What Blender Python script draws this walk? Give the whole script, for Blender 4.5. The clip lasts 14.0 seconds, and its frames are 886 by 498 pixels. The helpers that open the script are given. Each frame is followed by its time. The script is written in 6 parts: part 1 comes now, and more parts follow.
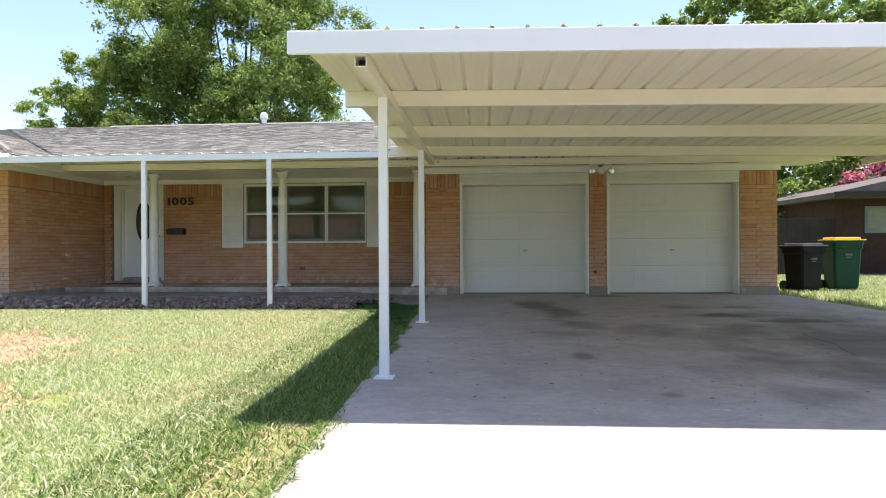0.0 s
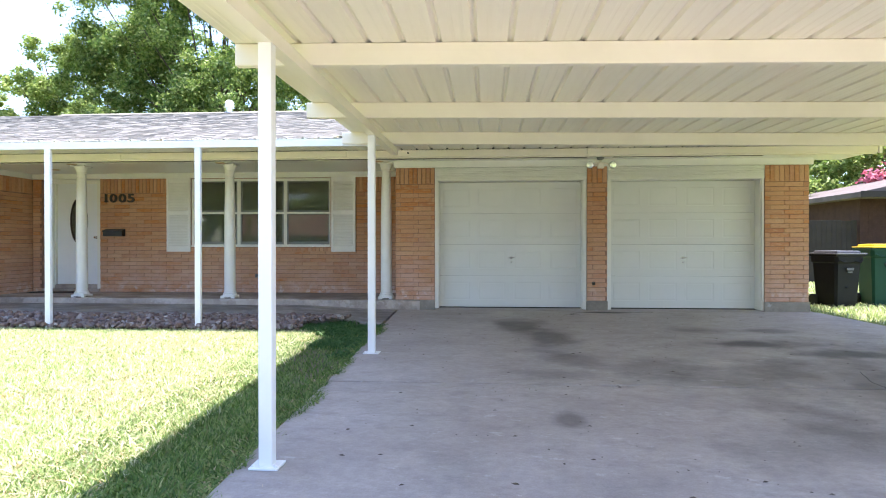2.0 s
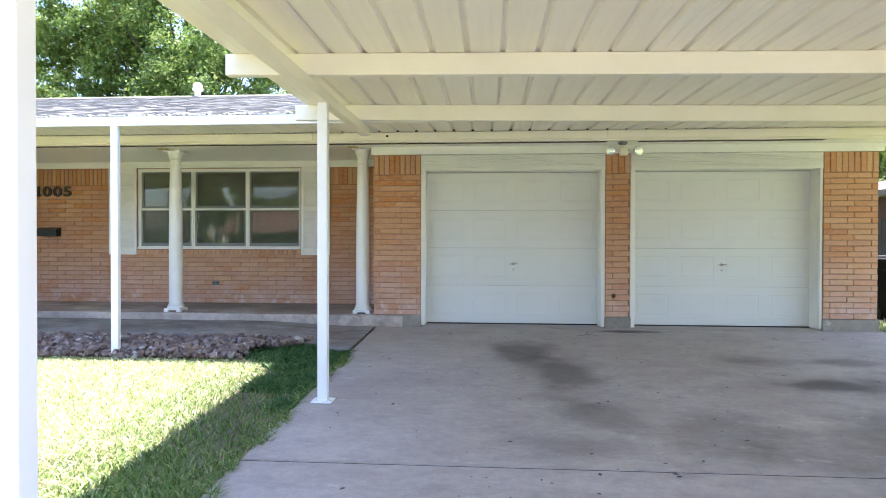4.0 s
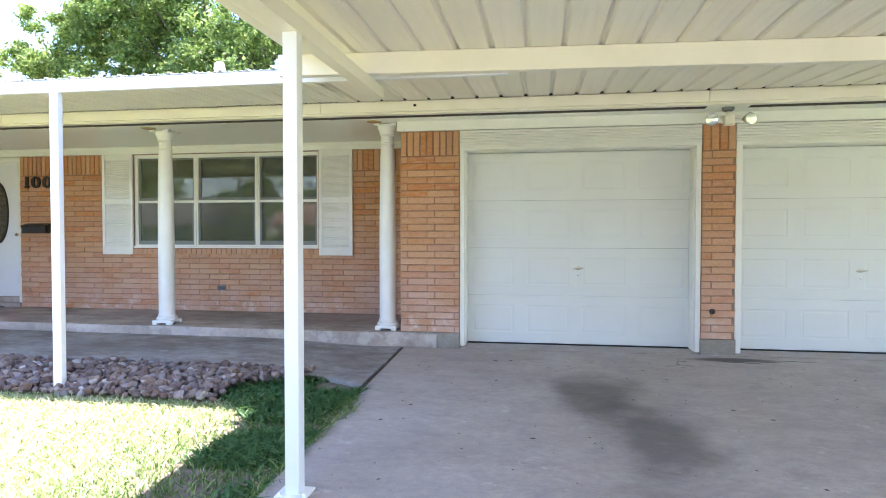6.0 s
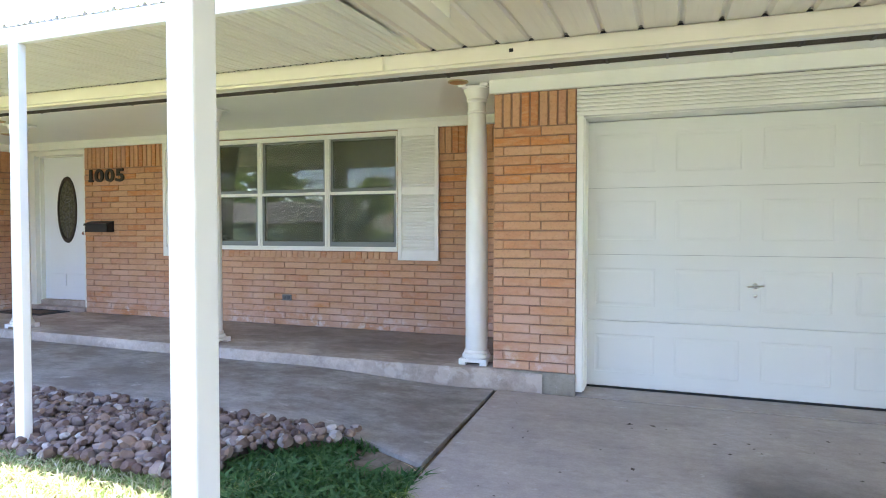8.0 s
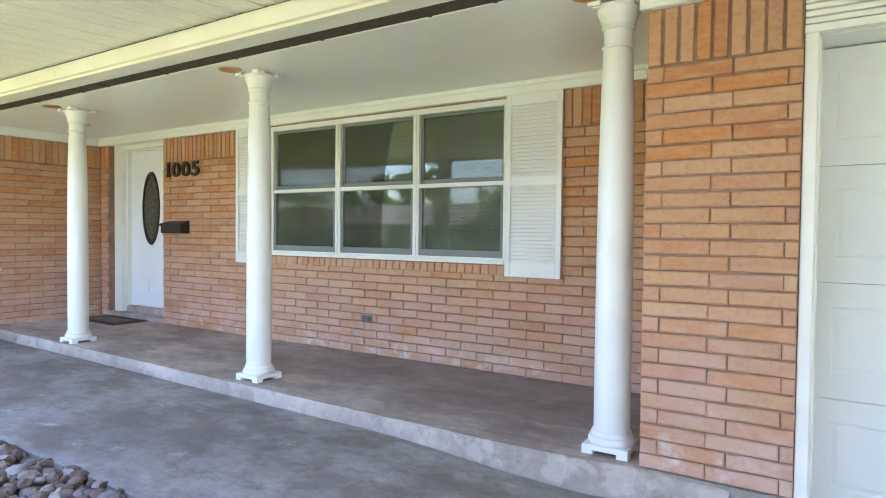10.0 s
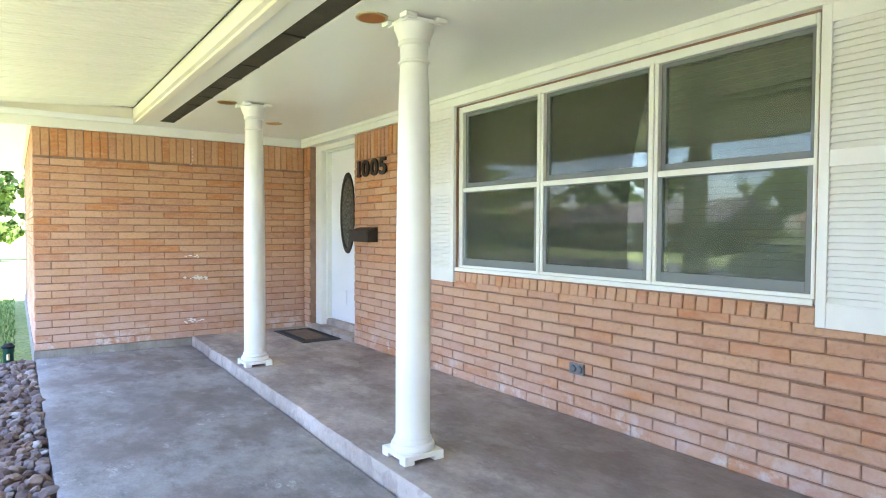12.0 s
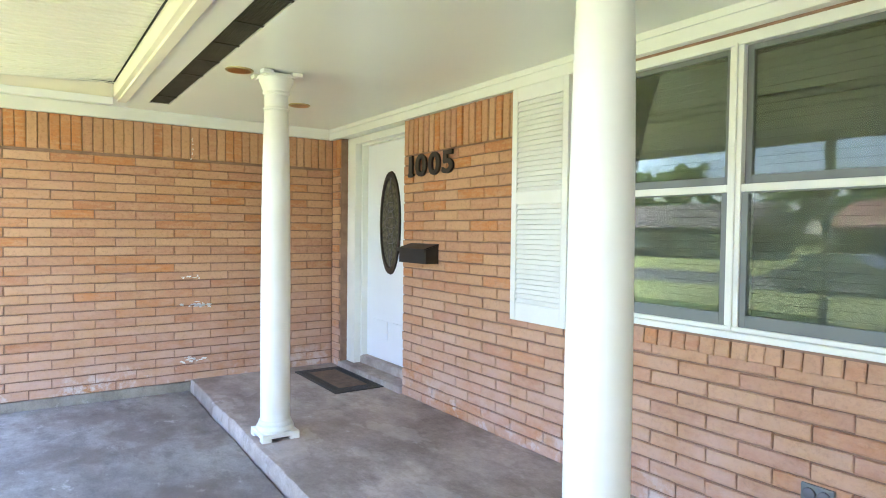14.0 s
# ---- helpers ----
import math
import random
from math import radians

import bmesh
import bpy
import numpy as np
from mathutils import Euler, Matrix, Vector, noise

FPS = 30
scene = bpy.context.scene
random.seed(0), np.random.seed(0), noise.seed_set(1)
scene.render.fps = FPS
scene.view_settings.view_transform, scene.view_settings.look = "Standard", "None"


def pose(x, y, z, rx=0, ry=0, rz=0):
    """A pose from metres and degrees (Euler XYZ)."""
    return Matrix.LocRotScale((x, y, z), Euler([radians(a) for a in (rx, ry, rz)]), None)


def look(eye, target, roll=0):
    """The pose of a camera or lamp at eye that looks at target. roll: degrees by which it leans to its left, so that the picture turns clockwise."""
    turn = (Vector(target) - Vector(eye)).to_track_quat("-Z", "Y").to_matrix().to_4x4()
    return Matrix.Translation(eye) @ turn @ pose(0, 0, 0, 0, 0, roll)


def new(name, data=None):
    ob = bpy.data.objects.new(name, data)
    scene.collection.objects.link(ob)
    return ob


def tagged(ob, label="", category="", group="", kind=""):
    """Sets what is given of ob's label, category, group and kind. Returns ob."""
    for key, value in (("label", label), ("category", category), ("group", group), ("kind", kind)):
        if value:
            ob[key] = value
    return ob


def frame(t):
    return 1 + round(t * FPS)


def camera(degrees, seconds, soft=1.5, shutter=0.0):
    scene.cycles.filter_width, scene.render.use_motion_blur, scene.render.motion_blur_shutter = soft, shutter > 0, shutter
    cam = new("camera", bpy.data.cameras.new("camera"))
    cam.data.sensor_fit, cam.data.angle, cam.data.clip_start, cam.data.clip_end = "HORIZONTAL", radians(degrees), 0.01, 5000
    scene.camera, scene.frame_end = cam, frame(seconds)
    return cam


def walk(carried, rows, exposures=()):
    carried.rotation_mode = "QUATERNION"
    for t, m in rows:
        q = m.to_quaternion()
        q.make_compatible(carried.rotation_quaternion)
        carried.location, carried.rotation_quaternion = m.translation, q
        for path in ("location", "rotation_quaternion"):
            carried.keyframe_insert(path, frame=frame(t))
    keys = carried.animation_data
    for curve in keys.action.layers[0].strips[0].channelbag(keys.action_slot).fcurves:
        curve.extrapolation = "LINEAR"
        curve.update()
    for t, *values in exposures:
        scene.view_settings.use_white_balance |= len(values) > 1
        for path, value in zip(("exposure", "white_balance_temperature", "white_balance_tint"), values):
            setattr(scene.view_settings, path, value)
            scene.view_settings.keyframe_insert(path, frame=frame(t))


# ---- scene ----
cam = camera(71.3, 14.0, soft=1.0)
PATH = [
    (0, (0.441, -0.311, 1.383), (0.307, 1.684, 1.38), -0.3),
    (0.5, (0.557, 0.107, 1.434), (0.413, 2.102, 1.423), -0.0),
    (1, (0.687, 0.548, 1.469), (0.547, 2.543, 1.458), -0.4),
    (1.5, (0.794, 1.033, 1.479), (0.656, 3.028, 1.474), -0.1),
    (2, (0.828, 1.516, 1.529), (0.687, 3.511, 1.519), 0.0),
    (2.5, (0.878, 1.988, 1.583), (0.735, 3.983, 1.57), -0.1),
    (3, (0.894, 2.45, 1.582), (0.755, 4.445, 1.57), 0.1),
    (5.5, (0.866, 4.695, 1.724), (0.634, 6.681, 1.678), -0.1),
    (6, (0.836, 5.167, 1.712), (0.524, 7.142, 1.663), 0.0),
    (6.5, (0.791, 5.621, 1.737), (0.384, 7.578, 1.688), -0.1),
    (7, (0.789, 6.095, 1.748), (0.278, 8.028, 1.699), -0.2),
    (7.5, (0.716, 6.564, 1.741), (0.115, 8.471, 1.686), -0.1),
    (10, (0.11, 8.854, 1.765), (-0.977, 10.532, 1.711), 0.6),
    (10.5, (-0.08, 9.251, 1.803), (-1.326, 10.814, 1.745), 0.5),
    (11, (-0.264, 9.653, 1.854), (-1.666, 11.078, 1.786), 0.2),
    (11.5, (-0.528, 9.998, 1.837), (-2.069, 11.27, 1.774), 0.4),
    (12, (-0.846, 10.315, 1.85), (-2.488, 11.455, 1.787), 0.3),
    (12.5, (-1.205, 10.574, 1.883), (-2.86, 11.697, 1.821), 0.6),
    (13, (-1.629, 10.653, 1.888), (-3.283, 11.776, 1.833), 0.9),
    (13.5, (-2.028, 10.684, 1.916), (-3.68, 11.81, 1.867), 0.9),
    (14, (-2.488, 10.737, 1.968), (-4.139, 11.864, 1.91), 0.7),
]
EXPOSURES = [
    (0.0, 1.08, 6700, 14), (1.5, 1.80, 6350, 17), (3.0, 2.13, 6150, 19), (5.5, 2.55, 6000, 21), (6.5, 2.68, 5950, 22),
    (7.5, 2.70, 5950, 22), (10.0, 3.05, 5850, 20), (12.0, 3.36, 5850, 19), (14.0, 3.41, 5850, 18),
]
walk(cam, [(t, look(eye, target, roll)) for t, eye, target, roll in PATH], EXPOSURES)

# ---------- world, sun ----------
SUN_DIR = Vector((0.125, 0.08, 1.0)).normalized()
world = bpy.data.worlds.new("world")
scene.world = world
world.use_nodes = True
wn = world.node_tree.nodes
sky = wn.new("ShaderNodeTexSky")
sky.sky_type = "NISHITA"
sky.sun_disc = False
sky.sun_elevation = math.asin(SUN_DIR.z)
sky.sun_rotation = math.atan2(SUN_DIR.x, SUN_DIR.y)
sky.air_density, sky.dust_density, sky.ozone_density = 1.0, 0.6, 1.0
wn["Background"].inputs["Strength"].default_value = 0.15
world.node_tree.links.new(sky.outputs[0], wn["Background"].inputs[0])
sun = new("sun", bpy.data.lights.new("sun", "SUN"))
sun.data.energy, sun.data.angle, sun.data.color = 5.0, radians(0.55), (1.0, 0.955, 0.89)
sun.matrix_world = Matrix.Translation((0, 0, 30)) @ SUN_DIR.to_track_quat("Z", "Y").to_matrix().to_4x4()


# ---------- materials ----------
def ramp(nt, fac, stops):
    n = nt.nodes.new("ShaderNodeValToRGB")
    el = n.color_ramp.elements
    while len(el) < len(stops):
        el.new(0.5)
    for e, (p, c) in zip(el, stops):
        e.position, e.color = p, (*c, 1)
    nt.links.new(fac, n.inputs[0])
    return n.outputs[0]


def noise_tex(nt, scale, detail=4.0, rough=0.55, stretch=None, lo=None, hi=None):
    geo = nt.nodes.new("ShaderNodeNewGeometry")
    vec = geo.outputs["Position"]
    if stretch:
        mp = nt.nodes.new("ShaderNodeMapping")
        mp.inputs["Scale"].default_value = stretch
        nt.links.new(vec, mp.inputs[0])
        vec = mp.outputs[0]
    n = nt.nodes.new("ShaderNodeTexNoise")
    n.inputs["Scale"].default_value, n.inputs["Detail"].default_value, n.inputs["Roughness"].default_value = scale, detail, rough
    nt.links.new(vec, n.inputs["Vector"])
    out = n.outputs["Fac"]
    if lo is not None:
        m = nt.nodes.new("ShaderNodeMapRange")
        m.inputs["From Min"].default_value, m.inputs["From Max"].default_value = lo, hi
        nt.links.new(out, m.inputs["Value"])
        out = m.outputs[0]
    return out


def mix(nt, fac, a, b, mode="MIX"):
    n = nt.nodes.new("ShaderNodeMix")
    n.data_type, n.blend_type = "RGBA", mode
    for sock, v in ((n.inputs["Factor"], fac), (n.inputs["A"], a), (n.inputs["B"], b)):
        if isinstance(v, (int, float)):
            sock.default_value = v
        elif isinstance(v, tuple):
            sock.default_value = (*v, 1)
        else:
            nt.links.new(v, sock)
    return n.outputs["Result"]


def rnd(nt):
    """A chance value for each piece, loose or joined."""
    oi, ge = nt.nodes.new("ShaderNodeObjectInfo"), nt.nodes.new("ShaderNodeNewGeometry")
    add, fr = nt.nodes.new("ShaderNodeMath"), nt.nodes.new("ShaderNodeMath")
    add.operation, fr.operation = "ADD", "FRACT"
    nt.links.new(oi.outputs["Random"], add.inputs[0])
    nt.links.new(ge.outputs["Random Per Island"], add.inputs[1])
    nt.links.new(add.outputs[0], fr.inputs[0])
    return fr.outputs[0]


def material(name, rough=0.6, metal=0.0, spec=0.5):
    m = bpy.data.materials.new(name)
    m.use_nodes = True
    b = m.node_tree.nodes["Principled BSDF"]
    b.inputs["Roughness"].default_value, b.inputs["Metallic"].default_value = rough, metal
    b.inputs["Specular IOR Level"].default_value = spec
    return m, m.node_tree, b


def bump(nt, b, height, strength, dist=0.01):
    n = nt.nodes.new("ShaderNodeBump")
    n.inputs["Strength"].default_value, n.inputs["Distance"].default_value = strength, dist
    nt.links.new(height, n.inputs["Height"])
    nt.links.new(n.outputs[0], b.inputs["Normal"])


def painted(name, colour, dirt, rough=0.45, scale=3.0, amount=0.35, grain=60, relief=0.12, spec=0.5):
    m, nt, b = material(name, rough, 0, spec)
    f = noise_tex(nt, scale, 6, 0.6, None, 0.42, 0.78)
    k = nt.nodes.new("ShaderNodeMath")
    k.operation = "MULTIPLY"
    k.inputs[1].default_value = amount
    nt.links.new(f, k.inputs[0])
    c = mix(nt, k.outputs[0], colour, dirt)
    nt.links.new(c, b.inputs["Base Color"])
    bump(nt, b, noise_tex(nt, grain, 3), relief, 0.003)
    return m


M_WHITE = painted("white_paint", (0.80, 0.79, 0.75), (0.55, 0.52, 0.45), 0.42, 2.5, 0.3)
M_CREAM = painted("cream_metal_paint", (0.82, 0.765, 0.645), (0.6, 0.55, 0.42), 0.38, 2.0, 0.3, 40, 0.05)
M_FASCIA = painted("white_metal_paint", (0.82, 0.82, 0.82), (0.66, 0.65, 0.62), 0.35, 1.5, 0.25, 40, 0.04)
M_CEIL = painted("ceiling_paint", (0.82, 0.81, 0.75), (0.72, 0.71, 0.64), 0.32, 0.8, 0.4, 25, 0.05)
M_TRIM = painted("trim_paint", (0.80, 0.79, 0.73), (0.6, 0.58, 0.5), 0.45, 4.0, 0.25)
M_GDOOR = painted("garage_door_paint", (0.68, 0.69, 0.655), (0.60, 0.60, 0.56), 0.5, 1.3, 0.45, 80, 0.08)
M_DOOR = painted("door_paint", (0.80, 0.82, 0.84), (0.65, 0.66, 0.66), 0.4, 2.0, 0.2)
M_BLACK = painted("black_metal", (0.012, 0.012, 0.012), (0.03, 0.026, 0.022), 0.45, 12, 0.6)
M_NUMBER = painted("dark_bronze", (0.018, 0.013, 0.010), (0.06, 0.035, 0.02), 0.5, 20, 0.7)
M_GREYSASH = painted("grey_sash", (0.16, 0.17, 0.17), (0.1, 0.1, 0.1), 0.4, 5, 0.3)
M_VENT = painted("dusty_vent", (0.055, 0.045, 0.036), (0.11, 0.09, 0.07), 0.7, 14, 0.6)
M_DARK = painted("dark_void", (0.012, 0.012, 0.011), (0.02, 0.02, 0.018), 0.8, 8, 0.5)
M_MAT = painted("rubber_mat", (0.036, 0.033, 0.031), (0.05, 0.045, 0.04), 0.75, 30, 0.6, 150, 0.5)
M_MATIN = painted("mat_coir", (0.17, 0.11, 0.075), (0.05, 0.04, 0.032), 0.95, 14, 0.8, 200, 0.9)
M_RUST, _nt, _b = material("amber_reflector", 0.28, 1.0)
_b.inputs["Base Color"].default_value = (0.55, 0.27, 0.06, 1)
M_BRASS, _nt, _b = material("brass", 0.3, 1.0)
_b.inputs["Base Color"].default_value = (0.62, 0.52, 0.28, 1)
M_STEEL, _nt, _b = material("chrome", 0.22, 1.0)
_b.inputs["Base Color"].default_value = (0.75, 0.75, 0.74, 1)
def glass_material():
    m = bpy.data.materials.new("window_glass")
    m.use_nodes = True
    nt = m.node_tree
    nt.nodes.remove(nt.nodes["Principled BSDF"])
    tr, gl, fr, mx = [nt.nodes.new(n) for n in ("ShaderNodeBsdfTransparent", "ShaderNodeBsdfGlossy", "ShaderNodeFresnel", "ShaderNodeMixShader")]
    tr.inputs["Color"].default_value = (0.90, 0.94, 0.90, 1)
    gl.inputs["Roughness"].default_value = 0.003
    fr.inputs["IOR"].default_value = 1.6
    nt.links.new(fr.outputs[0], mx.inputs[0])
    nt.links.new(tr.outputs[0], mx.inputs[1])
    nt.links.new(gl.outputs[0], mx.inputs[2])
    nt.links.new(mx.outputs[0], nt.nodes["Material Output"].inputs["Surface"])
    return m


M_GLASS = glass_material()
M_BULB, _nt, _b = material("lamp_glass", 0.08, 0.6)
_b.inputs["Base Color"].default_value = (0.75, 0.78, 0.76, 1)


def screen_material():
    m, nt, b = material("solar_screen", 0.6)
    f = noise_tex(nt, 1.3, 4, 0.6, (1, 1, 3), 0.35, 0.7)
    c = ramp(nt, f, [(0, (0.14, 0.155, 0.125)), (1, (0.22, 0.235, 0.195))])
    nt.links.new(c, b.inputs["Base Color"])
    return m


M_SCREEN = screen_material()


def mesh_material():
    m, nt, b = material("insect_screen", 0.7, 0, 0.2)
    f = noise_tex(nt, 1.6, 4, 0.6, (1, 1, 2), 0.35, 0.7)
    nt.links.new(ramp(nt, f, [(0, (0.15, 0.165, 0.10)), (1, (0.22, 0.235, 0.155))]), b.inputs["Base Color"])
    tr, mx = nt.nodes.new("ShaderNodeBsdfTransparent"), nt.nodes.new("ShaderNodeMixShader")
    mx.inputs[0].default_value = 0.2
    nt.links.new(tr.outputs[0], mx.inputs[1])
    nt.links.new(b.outputs[0], mx.inputs[2])
    nt.links.new(mx.outputs[0], nt.nodes["Material Output"].inputs["Surface"])
    return m


M_MESH = mesh_material()


def oval_glass_material():
    m, nt, b = material("leaded_glass", 0.12)
    f = noise_tex(nt, 35, 3, 0.6, None, 0.35, 0.65)
    nt.links.new(ramp(nt, f, [(0, (0.055, 0.055, 0.040)), (1, (0.15, 0.145, 0.105))]), b.inputs["Base Color"])
    bump(nt, b, noise_tex(nt, 50, 2), 0.4, 0.004)
    return m


M_OVAL = oval_glass_material()


def brick_material(name, stops, pale=0.36):
    m, nt, b = material(name, 0.88, 0, 0.25)
    c = ramp(nt, rnd(nt), stops)
    c = mix(nt, noise_tex(nt, 9, 5, 0.65, (1, 1, 3.5), 0.45, 0.75), c, (0.55, 0.33, 0.185), "MIX")
    spots = noise_tex(nt, 40, 5, 0.7, None, 0.5, 0.72)
    c = mix(nt, spots, c, mix(nt, 0.40, c, (0.20, 0.09, 0.05)))
    haze = noise_tex(nt, 2.2, 6, 0.7, (1, 1, 2.2), 0.60, 0.85)
    hz = nt.nodes.new("ShaderNodeMath")
    hz.operation = "MULTIPLY"
    hz.inputs[1].default_value = pale
    nt.links.new(haze, hz.inputs[0])
    c = mix(nt, hz.outputs[0], c, (0.62, 0.50, 0.42))
    # salt bloom in the lowest courses
    sep = nt.nodes.new("ShaderNodeSeparateXYZ")
    nt.links.new(nt.nodes.new("ShaderNodeNewGeometry").outputs["Position"], sep.inputs[0])
    low = nt.nodes.new("ShaderNodeMapRange")
    low.inputs["From Min"].default_value, low.inputs["From Max"].default_value = 0.86, 0.64
    nt.links.new(sep.outputs["Z"], low.inputs["Value"])
    bl = nt.nodes.new("ShaderNodeMath")
    bl.operation = "MULTIPLY"
    nt.links.new(low.outputs[0], bl.inputs[0])
    nt.links.new(noise_tex(nt, 5.5, 6, 0.7, None, 0.52, 0.64), bl.inputs[1])
    c = mix(nt, bl.outputs[0], c, (0.70, 0.64, 0.60))
    # pinker, paler towards the floor: the cooler light low down, put into the colour
    bounce_fall = nt.nodes.new("ShaderNodeMapRange")
    bounce_fall.inputs["From Min"].default_value, bounce_fall.inputs["From Max"].default_value = 1.85, 0.80
    bounce_fall.inputs["To Max"].default_value = 0.74
    nt.links.new(sep.outputs["Z"], bounce_fall.inputs["Value"])
    bounce_m = nt.nodes.new("ShaderNodeMath")
    bounce_m.operation = "MULTIPLY"
    nt.links.new(bounce_fall.outputs[0], bounce_m.inputs[0])
    nt.links.new(noise_tex(nt, 3.2, 6, 0.7, (1, 1, 2), 0.30, 0.62), bounce_m.inputs[1])
    c = mix(nt, bounce_m.outputs[0], c, (0.60, 0.40, 0.325))
    nt.links.new(c, b.inputs["Base Color"])
    bump(nt, b, noise_tex(nt, 70, 6, 0.7), 0.75, 0.007)
    return m


M_BRICK = brick_material("orange_brick", [(0.0, (0.45, 0.20, 0.095)), (0.12, (0.53, 0.22, 0.075)), (0.3, (0.50, 0.265, 0.145)), (0.5, (0.54, 0.30, 0.155)),
                                          (0.7, (0.46, 0.235, 0.14)), (0.85, (0.58, 0.345, 0.20)), (1.0, (0.54, 0.30, 0.16))])


def mortar_material():
    m, nt, b = material("mortar", 0.95, 0, 0.2)
    c = ramp(nt, noise_tex(nt, 6, 6, 0.65), [(0.3, (0.21, 0.125, 0.085)), (0.7, (0.36, 0.225, 0.155))])
    nt.links.new(c, b.inputs["Base Color"])
    bump(nt, b, noise_tex(nt, 150, 4), 0.5, 0.004)
    return m


M_MORTAR = mortar_material()


def concrete_material(name, dark, light, stain=0.55, stains=(), flake=0.0, band=None, blotch=0.0):
    """stains: dark marks, mostly oil, as (x, y, radius x, radius y, depth). band: y past which the floor is darker."""
    m, nt, b = material(name, 0.8, 0, 0.35)
    big = noise_tex(nt, 1.1, 8, 0.66, (1, 1.5, 1), 0.34, 0.68)
    c = ramp(nt, big, [(0, dark), (1, light)])
    mid = noise_tex(nt, 3.6, 8, 0.72, (1, 1.7, 1), 0.5, 0.74)
    c = mix(nt, mid, c, mix(nt, stain, c, tuple(v * 0.55 for v in dark)))
    grit = noise_tex(nt, 14, 8, 0.8, (1, 1.4, 1), 0.40, 0.62)
    c = mix(nt, grit, mix(nt, 0.28, c, tuple(v * 0.5 for v in dark)), c)
    fine = noise_tex(nt, 90, 4, 0.7, None, 0.3, 0.7)
    c = mix(nt, fine, mix(nt, 0.12, c, (0.1, 0.09, 0.08)), mix(nt, 0.08, c, (0.75, 0.7, 0.66)))
    pale = noise_tex(nt, 4.5, 8, 0.75, (1, 1.6, 1), 0.60, 0.67)
    c = mix(nt, pale, c, mix(nt, 0.45, c, (0.62, 0.58, 0.55)))
    if flake:
        skin = noise_tex(nt, 1.7, 5, 0.55, (1, 1.9, 1), 0.555, 0.575)
        c = mix(nt, skin, c, mix(nt, flake, c, (0.56, 0.49, 0.43)))
    if blotch:
        damp = noise_tex(nt, 1.5, 7, 0.68, (1, 1.3, 1), 0.47, 0.60)
        c = mix(nt, damp, c, mix(nt, blotch, c, (0.155, 0.115, 0.095)))
    geo = nt.nodes.new("ShaderNodeNewGeometry")
    wob = nt.nodes.new("ShaderNodeTexNoise")
    wob.inputs["Scale"].default_value, wob.inputs["Detail"].default_value = 1.6, 5
    nt.links.new(geo.outputs["Position"], wob.inputs["Vector"])
    # darker floor past a ragged line, stronger towards the east end
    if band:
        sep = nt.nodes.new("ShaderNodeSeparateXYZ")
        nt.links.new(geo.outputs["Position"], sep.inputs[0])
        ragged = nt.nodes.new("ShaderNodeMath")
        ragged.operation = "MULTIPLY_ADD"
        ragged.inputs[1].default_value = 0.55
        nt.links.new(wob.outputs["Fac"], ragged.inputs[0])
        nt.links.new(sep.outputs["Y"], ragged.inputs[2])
        past_band = nt.nodes.new("ShaderNodeMapRange")
        past_band.interpolation_type = "SMOOTHSTEP"
        past_band.inputs["From Min"].default_value, past_band.inputs["From Max"].default_value = band + 0.22, band + 0.32
        nt.links.new(ragged.outputs[0], past_band.inputs["Value"])
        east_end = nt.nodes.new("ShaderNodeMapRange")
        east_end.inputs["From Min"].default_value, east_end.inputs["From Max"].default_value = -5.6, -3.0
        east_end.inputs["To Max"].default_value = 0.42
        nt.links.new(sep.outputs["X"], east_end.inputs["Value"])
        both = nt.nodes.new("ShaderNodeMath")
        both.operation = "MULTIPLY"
        nt.links.new(past_band.outputs[0], both.inputs[0])
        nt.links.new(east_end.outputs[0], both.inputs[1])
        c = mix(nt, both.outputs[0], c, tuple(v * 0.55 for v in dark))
    for sx, sy, rx, ry, deep in stains:
        d = nt.nodes.new("ShaderNodeVectorMath")
        d.operation = "SUBTRACT"
        d.inputs[1].default_value = (sx, sy, 0)
        nt.links.new(geo.outputs["Position"], d.inputs[0])
        s = nt.nodes.new("ShaderNodeVectorMath")
        s.operation = "MULTIPLY"
        s.inputs[1].default_value = (1 / rx, 1 / ry, 0)
        nt.links.new(d.outputs[0], s.inputs[0])
        ln = nt.nodes.new("ShaderNodeVectorMath")
        ln.operation = "LENGTH"
        nt.links.new(s.outputs[0], ln.inputs[0])
        ad = nt.nodes.new("ShaderNodeMath")
        ad.operation = "MULTIPLY_ADD"
        ad.inputs[1].default_value, ad.inputs[2].default_value = 1.9, -0.95
        nt.links.new(wob.outputs["Fac"], ad.inputs[0])
        su = nt.nodes.new("ShaderNodeMath")
        nt.links.new(ln.outputs["Value"], su.inputs[0])
        nt.links.new(ad.outputs[0], su.inputs[1])
        mr = nt.nodes.new("ShaderNodeMapRange")
        mr.interpolation_type = "SMOOTHSTEP"
        mr.inputs["From Min"].default_value, mr.inputs["From Max"].default_value = 1.15, 0.25
        mr.inputs["To Max"].default_value = deep
        nt.links.new(su.outputs[0], mr.inputs["Value"])
        c = mix(nt, mr.outputs[0], c, (0.045, 0.038, 0.035))
    nt.links.new(c, b.inputs["Base Color"])
    bump(nt, b, noise_tex(nt, 40, 8, 0.75), 0.5, 0.008)
    return m


